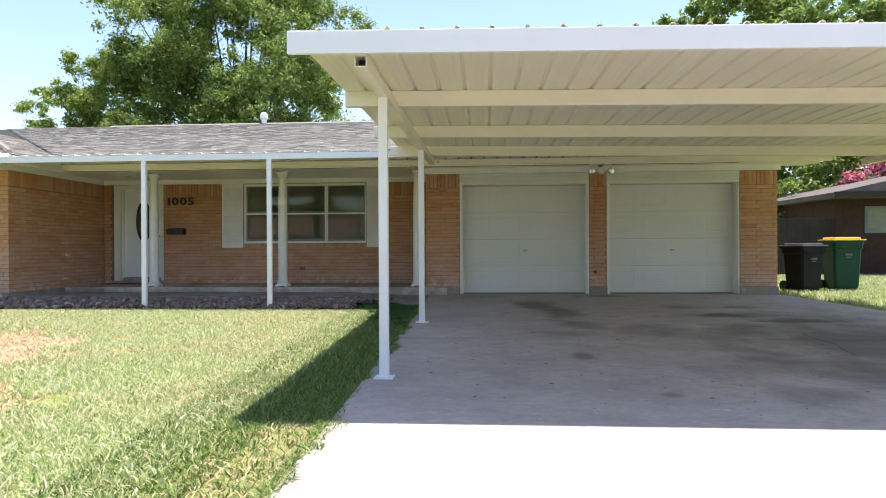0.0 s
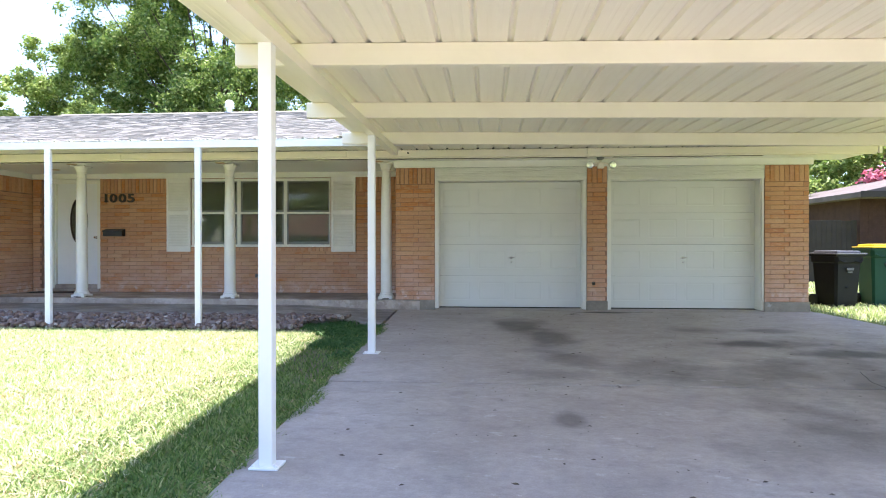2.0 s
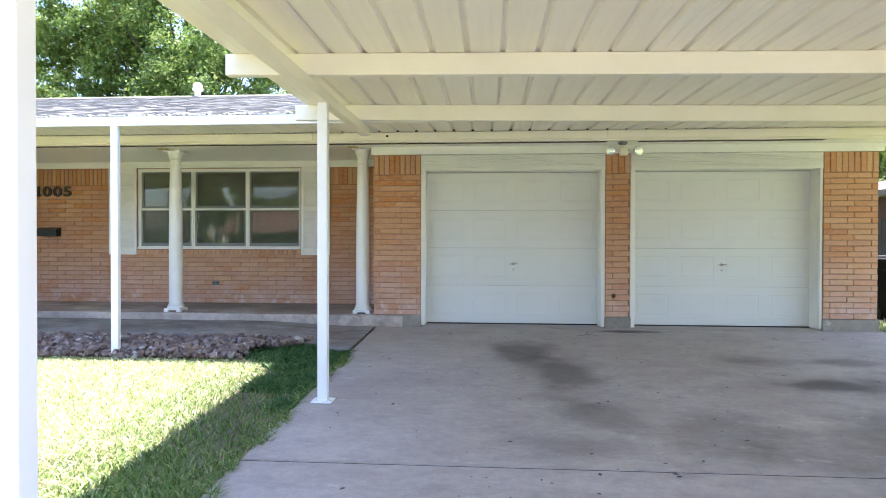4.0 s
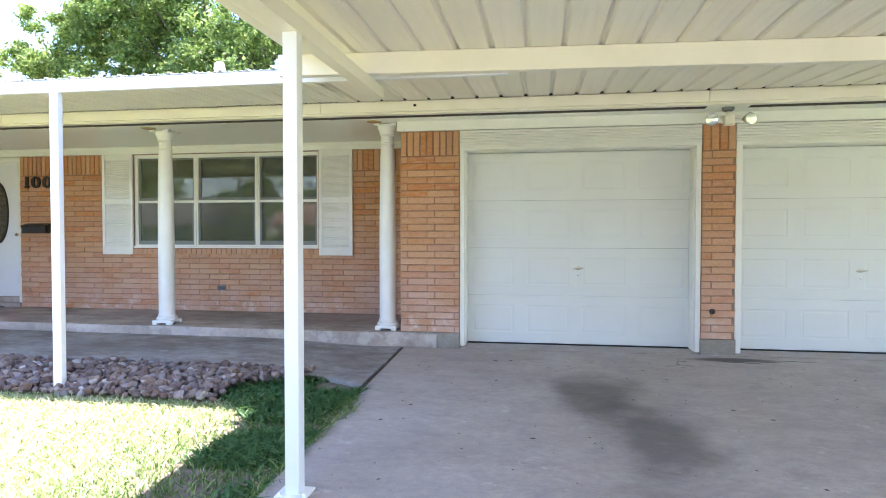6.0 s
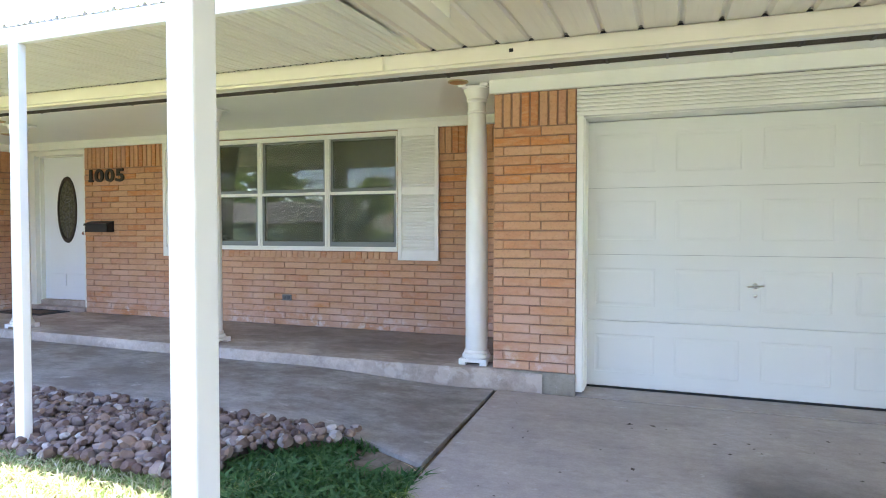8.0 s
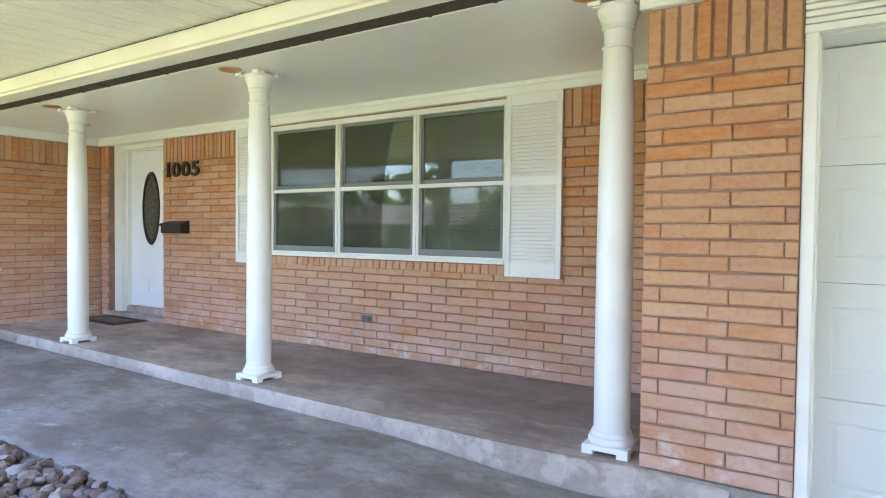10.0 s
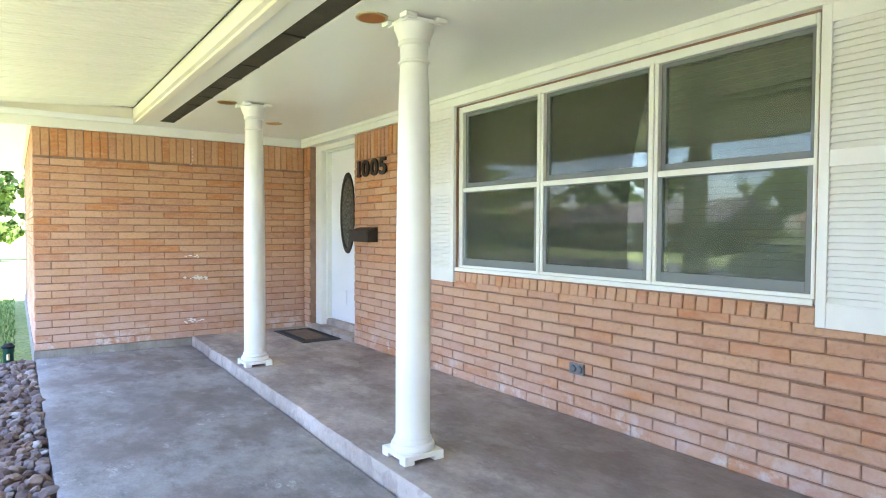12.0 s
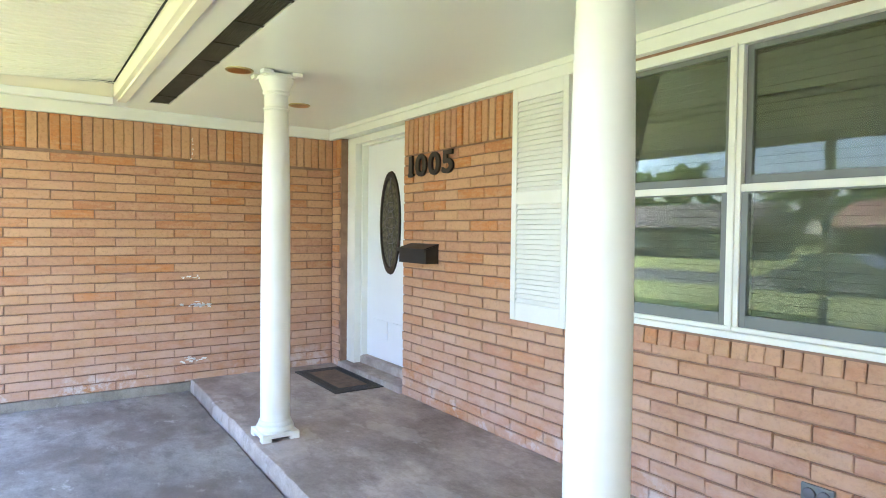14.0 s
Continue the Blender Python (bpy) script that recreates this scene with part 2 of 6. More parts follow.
# the widest mark, at (4.9, 6.3), darkens the drive's whole right side
M_DRIVE = concrete_material("driveway_concrete", (0.37, 0.315, 0.285), (0.50, 0.44, 0.40), 0.5,
                            ((1.33, 10.25, 0.40, 0.75, 0.62), (1.58, 9.2, 0.42, 1.05, 0.60), (1.75, 8.0, 0.50, 0.55, 0.42), (1.45, 7.35, 0.5, 0.25, 0.35), (1.42, 5.95, 0.14, 0.22, 0.5), (4.9, 6.3, 2.3, 3.2, 0.55), (4.0, 8.95, 0.85, 0.32, 0.72), (4.6, 8.4, 0.8, 0.28, 0.62), (4.4, 9.95, 0.5, 0.25, 0.5), (1.85, 4.5, 0.12, 0.12, 0.45), (3.0, 4.6, 0.6, 0.35, 0.35),
                             (3.6, 9.9, 0.5, 0.35, 0.45), (2.5, 7.6, 0.5, 0.7, 0.3), (2.75, 11.68, 0.5, 0.09, 0.8), (0.6, 5.0, 0.3, 0.4, 0.15)))
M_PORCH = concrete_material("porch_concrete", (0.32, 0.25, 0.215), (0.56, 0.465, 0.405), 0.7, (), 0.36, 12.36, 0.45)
M_WALKWAY = concrete_material("walkway_concrete", (0.19, 0.165, 0.15), (0.44, 0.40, 0.37), 0.85, (), 0.0, None, 0.6)
M_FOOTING = concrete_material("footing_concrete", (0.22, 0.19, 0.15), (0.40, 0.36, 0.30), 0.7)
M_EDGE = concrete_material("worn_edge_concrete", (0.30, 0.235, 0.19), (0.62, 0.525, 0.445), 0.85, (), 0.45)
M_ASPHALT = concrete_material("asphalt", (0.045, 0.045, 0.045), (0.075, 0.073, 0.07), 0.4)


def grass_soil():
    m, nt, b = material("lawn_soil", 0.95, 0, 0.15)
    c = ramp(nt, noise_tex(nt, 0.8, 7, 0.65), [(0.25, (0.19, 0.23, 0.08)), (0.5, (0.28, 0.32, 0.11)), (0.8, (0.36, 0.36, 0.18))])
    c = mix(nt, noise_tex(nt, 25, 5, 0.7, None, 0.4, 0.7), c, (0.11, 0.12, 0.04))
    # bare, straw-dry patch
    geo = nt.nodes.new("ShaderNodeNewGeometry")
    d = nt.nodes.new("ShaderNodeVectorMath")
    d.operation = "SUBTRACT"
    d.inputs[1].default_value = (-5.1, 6.1, 0)
    nt.links.new(geo.outputs["Position"], d.inputs[0])
    s = nt.nodes.new("ShaderNodeVectorMath")
    s.operation = "MULTIPLY"
    s.inputs[1].default_value = (1 / 1.3, 1 / 1.2, 0)
    nt.links.new(d.outputs[0], s.inputs[0])
    ln = nt.nodes.new("ShaderNodeVectorMath")
    ln.operation = "LENGTH"
    nt.links.new(s.outputs[0], ln.inputs[0])
    mr = nt.nodes.new("ShaderNodeMapRange")
    mr.inputs["From Min"].default_value, mr.inputs["From Max"].default_value = 1.15, 0.75
    nt.links.new(ln.outputs["Value"], mr.inputs["Value"])
    d2 = nt.nodes.new("ShaderNodeVectorMath")
    d2.operation = "SUBTRACT"
    d2.inputs[1].default_value = (-0.9, 9.3, 0)
    nt.links.new(geo.outputs["Position"], d2.inputs[0])
    s2 = nt.nodes.new("ShaderNodeVectorMath")
    s2.operation = "MULTIPLY"
    s2.inputs[1].default_value = (1 / 1.1, 1 / 2.6, 0)
    nt.links.new(d2.outputs[0], s2.inputs[0])
    l2 = nt.nodes.new("ShaderNodeVectorMath")
    l2.operation = "LENGTH"
    nt.links.new(s2.outputs[0], l2.inputs[0])
    m2 = nt.nodes.new("ShaderNodeMapRange")
    m2.inputs["From Min"].default_value, m2.inputs["From Max"].default_value = 1.1, 0.7
    nt.links.new(l2.outputs["Value"], m2.inputs["Value"])
    c = mix(nt, m2.outputs[0], c, ramp(nt, noise_tex(nt, 14, 6, 0.7), [(0.3, (0.13, 0.10, 0.07)), (0.7, (0.28, 0.23, 0.18))]))
    straw = ramp(nt, noise_tex(nt, 30, 6, 0.7), [(0.3, (0.34, 0.22, 0.14)), (0.7, (0.55, 0.40, 0.29))])
    c = mix(nt, mr.outputs[0], c, straw)
    nt.links.new(c, b.inputs["Base Color"])
    bump(nt, b, noise_tex(nt, 45, 6, 0.7), 0.8, 0.02)
    return m


M_LAWN = grass_soil()


def leafy(name, stops, rough=0.55, translucent=0.35):
    m, nt, b = material(name, rough, 0, 0.35)
    c = ramp(nt, rnd(nt), stops)
    nt.links.new(c, b.inputs["Base Color"])
    tr = nt.nodes.new("ShaderNodeBsdfTranslucent")
    nt.links.new(c, tr.inputs["Color"])
    mx = nt.nodes.new("ShaderNodeMixShader")
    mx.inputs[0].default_value = translucent
    nt.links.new(b.outputs[0], mx.inputs[1])
    nt.links.new(tr.outputs[0], mx.inputs[2])
    nt.links.new(mx.outputs[0], nt.nodes["Material Output"].inputs["Surface"])
    return m


M_BLADE = leafy("grass_blades", [(0, (0.20, 0.29, 0.09)), (0.3, (0.33, 0.42, 0.15)), (0.6, (0.49, 0.54, 0.27)), (0.82, (0.62, 0.62, 0.40)), (1, (0.76, 0.71, 0.54))])
# darker copy of the lawn blades: shade is put into the colour
M_SHADE_TINTED_GRASS = leafy("shade_tinted_grass", [(0, (0.07, 0.13, 0.03)), (0.5, (0.13, 0.22, 0.045)), (0.85, (0.22, 0.31, 0.08)), (1, (0.40, 0.42, 0.18))])
M_WEED = leafy("weed_leaves", [(0, (0.04, 0.11, 0.03)), (0.6, (0.075, 0.17, 0.05)), (1, (0.12, 0.22, 0.07))])
M_STRAW = leafy("straw", [(0, (0.35, 0.25, 0.13)), (1, (0.62, 0.48, 0.32))], 0.8, 0.15)
M_LEAF = leafy("tree_leaves", [(0, (0.08, 0.15, 0.035)), (0.5, (0.17, 0.26, 0.055)), (0.85, (0.27, 0.35, 0.09)), (1, (0.40, 0.45, 0.17))], 0.5, 0.5)
M_LEAF_LIGHT = leafy("light_leaves", [(0, (0.12, 0.19, 0.04)), (0.6, (0.24, 0.33, 0.07)), (1, (0.42, 0.48, 0.16))], 0.5, 0.5)
M_BLOOM = leafy("pink_blossom", [(0, (0.45, 0.10, 0.16)), (1, (0.65, 0.25, 0.30))])
M_BARK = painted("bark", (0.11, 0.085, 0.065), (0.05, 0.04, 0.03), 0.95, 8, 0.8, 30, 0.9)


def rock_material():
    m, nt, b = material("river_rock", 0.75, 0, 0.35)
    c = ramp(nt, rnd(nt), [(0, (0.12, 0.075, 0.058)), (0.3, (0.19, 0.13, 0.105)), (0.5, (0.21, 0.18, 0.17)), (0.72, (0.25, 0.155, 0.10)), (0.88, (0.28, 0.225, 0.20)), (1, (0.44, 0.40, 0.36))])
    c = mix(nt, noise_tex(nt, 18, 5, 0.65, None, 0.4, 0.75), c, mix(nt, 0.5, c, (0.08, 0.05, 0.04)))
    nt.links.new(c, b.inputs["Base Color"])
    bump(nt, b, noise_tex(nt, 60, 5), 0.3, 0.004)
    return m


M_ROCK = rock_material()


def shingle_material():
    m, nt, b = material("asphalt_shingle", 0.9, 0, 0.2)
    c = ramp(nt, rnd(nt), [(0, (0.22, 0.205, 0.18)), (0.4, (0.28, 0.262, 0.23)), (0.7, (0.32, 0.30, 0.265)), (1, (0.40, 0.375, 0.335))])
    c = mix(nt, noise_tex(nt, 1.2, 6, 0.65, None, 0.4, 0.75), c, mix(nt, 0.22, c, (0.10, 0.092, 0.085)))
    nt.links.new(c, b.inputs["Base Color"])
    bump(nt, b, noise_tex(nt, 220, 3), 0.6, 0.004)
    return m


M_SHINGLE = shingle_material()


def pan_material(base, streak):
    """Enamelled steel pans with dull water streaks."""
    m, nt, b = material("enamelled_pan", 0.3, 0, 0.45)
    f = noise_tex(nt, 1.0, 6, 0.65, (9, 0.7, 1), 0.42, 0.75)
    c = mix(nt, f, base, streak)
    c = mix(nt, noise_tex(nt, 1.4, 6, 0.6, None, 0.45, 0.8), c, tuple(0.5 * (p + q) for p, q in zip(base, streak)))
    nt.links.new(c, b.inputs["Base Color"])
    mr = nt.nodes.new("ShaderNodeMapRange")
    mr.inputs["To Min"].default_value, mr.inputs["To Max"].default_value = 0.30, 0.36
    nt.links.new(f, mr.inputs["Value"])
    nt.links.new(mr.outputs[0], b.inputs["Roughness"])
    bump(nt, b, noise_tex(nt, 2.5, 3, 0.5, (3, 0.6, 1)), 0.05, 0.02)
    return m


M_PAN = pan_material((0.82, 0.76, 0.64), (0.795, 0.73, 0.605))
M_PANCLEAN = pan_material((0.84, 0.82, 0.72), (0.79, 0.765, 0.66))
M_BINGREEN = painted("green_plastic", (0.010, 0.055, 0.038), (0.015, 0.07, 0.05), 0.55, 4, 0.5, 60, 0.12, 0.25)
M_BINDARK = painted("charcoal_plastic", (0.010, 0.010, 0.012), (0.02, 0.02, 0.02), 0.6, 4, 0.5, 60, 0.12, 0.2)
M_LIDGREY = painted("grey_plastic_lid", (0.10, 0.10, 0.115), (0.2, 0.2, 0.2), 0.45, 5, 0.5)
M_YELLOW = painted("yellow_plastic", (0.72, 0.50, 0.03), (0.6, 0.42, 0.05), 0.5, 4, 0.4)
M_FENCE = painted("weathered_fence", (0.030, 0.024, 0.02), (0.05, 0.04, 0.034), 0.95, 3, 0.7, 40, 0.6)
M_NBRICK = painted("dark_red_brick", (0.065, 0.036, 0.029), (0.035, 0.02, 0.017), 0.9, 5, 0.7, 60, 0.5, 0.2)
M_NROOF = painted("brown_shingle", (0.10, 0.080, 0.074), (0.17, 0.14, 0.13), 0.95, 2.5, 0.8, 60, 0.7)
M_REDROOF = painted("red_brown_shingle", (0.30, 0.15, 0.11), (0.2, 0.11, 0.09), 0.95, 2.5, 0.8, 60, 0.7)
M_CAR = painted("grey_car_paint", (0.12, 0.13, 0.15), (0.1, 0.11, 0.12), 0.18, 2, 0.3)
M_TYRE = painted("tyre_rubber", (0.02, 0.02, 0.02), (0.04, 0.04, 0.04), 0.9, 10, 0.4)


# ---------- mesh helpers ----------
def box(bm, x0, x1, y0, y1, z0, z1, bev=0.0):
    vs = [bm.verts.new((x, y, z)) for z in (z0, z1) for y in (y0, y1) for x in (x0, x1)]
    fs = [bm.faces.new([vs[i] for i in q]) for q in ((0, 2, 3, 1), (4, 5, 7, 6), (0, 1, 5, 4), (2, 6, 7, 3), (0, 4, 6, 2), (1, 3, 7, 5))]
    if bev:
        ed = list({e for f in fs for e in f.edges})
        bmesh.ops.bevel(bm, geom=ed, offset=bev, segments=2, affect="EDGES", profile=0.6)
    return vs


def boxes(*dims, bev=0.0):
    bm = bmesh.new()
    for d in dims:
        box(bm, *d, bev=bev)
    return bm


def prism(pts, axis, a, b):
    """A closed outline, pushed along x, y or z from a to b."""
    bm = bmesh.new()
    put = {"x": lambda p, v: (v, p[0], p[1]), "y": lambda p, v: (p[0], v, p[1]), "z": lambda p, v: (p[0], p[1], v)}[axis]
    lo, hi = [bm.verts.new(put(p, a)) for p in pts], [bm.verts.new(put(p, b)) for p in pts]
    n = len(pts)
    for i in range(n):
        bm.faces.new((lo[i], lo[(i + 1) % n], hi[(i + 1) % n], hi[i]))
    bm.faces.new(lo[::-1])
    bm.faces.new(hi)
    bmesh.ops.recalc_face_normals(bm, faces=bm.faces)
    return bm


def lathe(profile, seg=32, bm=None, centre=(0, 0, 0)):
    bm = bm or bmesh.new()
    rings = [[bm.verts.new((centre[0] + r * math.cos(2 * math.pi * k / seg), centre[1] + r * math.sin(2 * math.pi * k / seg), centre[2] + z)) for k in range(seg)] for r, z in profile]
    for a, b in zip(rings, rings[1:]):
        for k in range(seg):
            bm.faces.new((a[k], a[(k + 1) % seg], b[(k + 1) % seg], b[k]))
    bm.faces.new(rings[0][::-1])
    bm.faces.new(rings[-1])
    return bm


def tube(bm, pts, radii, seg=8):
    rings = []
    for i, p in enumerate(pts):
        p = Vector(p)
        d = (Vector(pts[min(i + 1, len(pts) - 1)]) - Vector(pts[max(i - 1, 0)])).normalized()
        q = d.to_track_quat("Z", "Y")
        r = radii[i] if isinstance(radii, (list, tuple)) else radii
        rings.append([bm.verts.new(p + q @ Vector((r * math.cos(2 * math.pi * k / seg), r * math.sin(2 * math.pi * k / seg), 0))) for k in range(seg)])
    for a, b in zip(rings, rings[1:]):
        for k in range(seg):
            bm.faces.new((a[k], a[(k + 1) % seg], b[(k + 1) % seg], b[k]))
    bm.faces.new(rings[0][::-1])
    bm.faces.new(rings[-1])
    return bm


def part(name, bm, mat, parent=None, label="", smooth=False):
    me = bpy.data.meshes.new(name)
    bm.normal_update()
    bm.to_mesh(me)
    bm.free()
    me.materials.append(mat)
    if smooth:
        me.polygons.foreach_set("use_smooth", [True] * len(me.polygons))
        me.set_sharp_from_angle(angle=radians(40))
    ob = new(name, me)
    ob.parent = parent
    return tagged(ob, label)


def thing(name, label, category, at=(0, 0, 0), group="", kind=""):
    ob = new(name)
    ob.location = at
    return tagged(ob, label, category, group, kind)


def setting(name, bm, mat, label, category="wall", smooth=False):
    return tagged(part(name, bm, mat, None, label, smooth), "", category, "", "structure")


def raw(name, verts, faces, mat, parent=None, label=""):
    me = bpy.data.meshes.new(name)
    nv, per = len(verts), faces.shape[1]
    me.vertices.add(nv)
    me.vertices.foreach_set("co", np.asarray(verts, dtype=np.float32).ravel())
    me.loops.add(faces.size)
    me.loops.foreach_set("vertex_index", faces.astype(np.int32).ravel())
    me.polygons.add(len(faces))
    me.polygons.foreach_set("loop_start", np.arange(0, faces.size, per, dtype=np.int32))
    me.update(calc_edges=True)
    me.materials.append(mat)
    ob = new(name, me)
    ob.parent = parent
    return tagged(ob, label)


def grade(y):
    """Height of the drive: it climbs from the street to the garage."""
    return 0.13 + 0.0275 * min(max(y, -6.0), 12.2)


# ---------- ground ----------
def build_ground():
    bm = bmesh.new()
    ys = [-600, -60, -24, -14.0, -10, -5, 0, 3, 6, 9, 12.2, 16, 30, 80, 600]
    xs = [-600, -80, -30, -12, -6, -0.6, 3, 6.8, 12, 30, 80, 600]
    rows = [[bm.verts.new((x, y, grade(y) - 0.03)) for x in xs] for y in ys]
    for a, b in zip(rows, rows[1:]):
        for i in range(len(xs) - 1):
            bm.faces.new((a[i], a[i + 1], b[i + 1], b[i]))
    setting("ground", bm, M_LAWN, "sunlit green lawn with worn straw-coloured patches", "lawn")

    def slab(y0, y1, xr0, xr1, x0=-0.60, x1=-0.60):
        b = bmesh.new()
        o = [(x0, y0, grade(y0)), (xr0, y0, grade(y0)), (xr1, y1, grade(y1)), (x1, y1, grade(y1))]
        top = [b.verts.new(p) for p in o]
        low = [b.verts.new((p[0], p[1], p[2] - 0.12)) for p in o]
        b.faces.new(top)
        for i in range(4):
            b.faces.new((low[i], low[(i + 1) % 4], top[(i + 1) % 4], top[i]))
        bmesh.ops.bevel(b, geom=[e for e in b.edges if all(v in top for v in e.verts)], offset=0.008, segments=2, affect="EDGES")
        return b
    drive = thing("driveway", "grey concrete driveway with joints and dark oil stains", "driveway", kind="structure")
    for y0, y1, a, c in ((-6.0, -4.2, 6.9, 6.9), (-4.19, 1.35, 6.9, 6.9), (1.36, 6.94, 6.9, 6.9), (6.955, 11.86, 6.9, 6.15), (11.875, 12.35, 6.12, 6.12)):
        part("slab", slab(y0, y1, a, c, *((-0.60, -0.60 if y1 < 8 else -0.66) if y1 < 11.9 else (-0.04, -0.04))), M_DRIVE, drive)
    for y, xr in ((6.9475, 6.88), (11.8675, 6.1)):
        part("joint", boxes((-0.60, xr, y - 0.0085, y + 0.0085, grade(y) - 0.05, grade(y) - 0.006)), M_DARK, drive, "dark dirt-filled joint")
    setting("road", boxes((-200, 200, -14.5, -6.02, -0.6, -0.045)), M_ASPHALT, "grey asphalt street in front of the lawn", "road")


build_ground()

# porch levels
walkway = thing("walkway", "weathered grey concrete walk below the porch step", "walkway", kind="structure")


def lip(x):
    """Front line of the porch step, which nears the street towards the drive."""
    w = 11.975 - 0.145 * min(1.0, max(0.0, (x + 8.285) / 7.1))
    w += 0.07 * max(0.0, min(1.0, (x + 1.0) / 0.5))
    return w + 0.012 * noise.noise((x * 1.7, 0, 0)) + 0.005 * noise.noise((x * 6, 2, 0)) + 0.002 * noise.noise((x * 23, 4, 0))


def walk_height(x, y):
    """The walk lies level before the porch and ramps down to the drive."""
    k = min(1.0, max(0.0, (x + 2.45) / 1.7))
    k = k * k * (3 - 2 * k)
    level = 0.523 - 0.006 * (y - 11.2) + 0.004 * noise.noise((x * 0.9, y * 0.9, 3))
    return level + k * (grade(y) + 0.004 - level)


def walk_slab():
    bm = bmesh.new()
    nx, ny = 150, 16
    x0, x1 = -8.258, -0.682
    rows = []
    for i in range(nx + 1):
        x = x0 + (x1 - x0) * i / nx
        front = 10.47 + 0.012 * noise.noise((x * 2.1, 8, 0)) - (0.20 * max(0.0, (x + 1.1) / 0.42))
        back = lip(x) - 0.010 - 0.008 * abs(noise.noise((x * 5, 9, 0)))
        ys = [front] + [front + 0.012 + (back - front - 0.02) * j / ny for j in range(ny + 1)] + [back]
        col = [bm.verts.new((x, front, 0.30))]
        col += [bm.verts.new((x, y, walk_height(x, y) - (0.009 if j in (0, len(ys) - 1) else 0.0))) for j, y in enumerate(ys)]
        col += [bm.verts.new((x, back, 0.36))]
        rows.append(col)
    for a, b in zip(rows, rows[1:]):
        for k in range(len(a) - 1):
            bm.faces.new((a[k], b[k], b[k + 1], a[k + 1]))
    bm.faces.new(rows[0])
    bm.faces.new(rows[-1][::-1])
    bmesh.ops.recalc_face_normals(bm, faces=bm.faces)
    return bm


part("slab", walk_slab(), M_WALKWAY, walkway, "", True)


def porch_slab():
    bm = bmesh.new()
    n = 300
    prof = []
    for i in range(n + 1):
        x = -8.285 + (8.285 - 0.30) * i / n
        w = lip(x)
        c = 0.012 + 0.012 * abs(noise.noise((x * 4, 5, 0))) + 0.006 * abs(noise.noise((x * 15, 7, 0)))
        c += 0.022 * max(0.0, min(1.0, (x + 2.2) / 1.2))
        prof.append([bm.verts.new(p) for p in ((x, w - 0.004, 0.34), (x, w + 0.006 * noise.noise((x * 14, 1, 0)), 0.56), (x, w + 0.003, 0.613 - c), (x, w + c, 0.613), (x, w + 0.09, 0.615), (x, 13.60, 0.617))])
    for a, b in zip(prof, prof[1:]):
        for k in range(5):
            f = bm.faces.new((a[k], b[k], b[k + 1], a[k + 1]))
            f.material_index = 1 if k < 3 else 0
    return bm


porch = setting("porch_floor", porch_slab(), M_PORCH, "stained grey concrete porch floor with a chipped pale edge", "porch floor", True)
porch.data.materials.append(M_EDGE)

# ---------- brick walls ----------
COURSE, LONG, JOINT = 0.0753, 0.305, 0.009


def brick_mesh(w, h, d=0.02):
    """One brick's face: front towards -y, rounded towards the joints."""
    bm = bmesh.new()
    c = 0.0045
    back = [bm.verts.new(p) for p in ((-w / 2, d, -h / 2), (w / 2, d, -h / 2), (w / 2, d, h / 2), (-w / 2, d, h / 2))]
    mid = [bm.verts.new((v.co.x, c, v.co.z)) for v in back]
    fr = [bm.verts.new((v.co.x * (1 - 2 * c / w), 0, v.co.z * (1 - 2 * c / h))) for v in back]
    for i in range(4):
        j = (i + 1) % 4
        bm.faces.new((back[i], back[j], mid[j], mid[i]))
        bm.faces.new((mid[i], mid[j], fr[j], fr[i]))
    bm.faces.new(fr)
    chip = random.Random(int(w * 1000) * 7 + int(h * 1000))
    for v in mid + fr:
        v.co.x += chip.uniform(-0.0022, 0.0022)
        v.co.z += chip.uniform(-0.0022, 0.0022)
    bmesh.ops.recalc_face_normals(bm, faces=bm.faces)
    me = bpy.data.meshes.new("brick")
    bm.to_mesh(me)
    bm.free()
    me.materials.append(M_BRICK)
    return me


BRICKS = {}


def lay_bricks(parent, rects, place, loose):
    """rects: centre along, centre up, width, height, in the wall's plane; place(u, v): the pose of a brick; loose(u, v): whether it is an object of its own."""
    joined = []
    for u, v, w, h in rects:
        w, h = round(w, 2), round(h, 3)
        if w < 0.02:
            continue
        if (w, h) not in BRICKS:
            BRICKS[(w, h)] = brick_mesh(w, h)
        m = place(u + random.uniform(-0.002, 0.002), v + random.uniform(-0.0015, 0.0015)) @ pose(0, random.uniform(-0.003, 0.002), 0, random.uniform(-0.5, 0.5), random.uniform(-0.35, 0.35), random.uniform(-0.5, 0.5))
        if loose(u, v):
            ob = new("brick", BRICKS[(w, h)])
            ob.parent = parent
            ob.matrix_local = m
        else:
            joined.append((m, BRICKS[(w, h)]))
    if joined:
        vs, fs, base = [], [], 0
        for m, me in joined:
            vs += [tuple(m @ v.co) for v in me.vertices]
            fs += [[base + i for i in p.vertices] for p in me.polygons]
            base += len(me.vertices)
        me = bpy.data.meshes.new("brickwork")
        me.from_pydata(vs, [], fs)
        me.materials.append(M_BRICK)
        ob = new("brickwork", me)
        ob.parent = parent
        tagged(ob, "", "", "", "stuff")


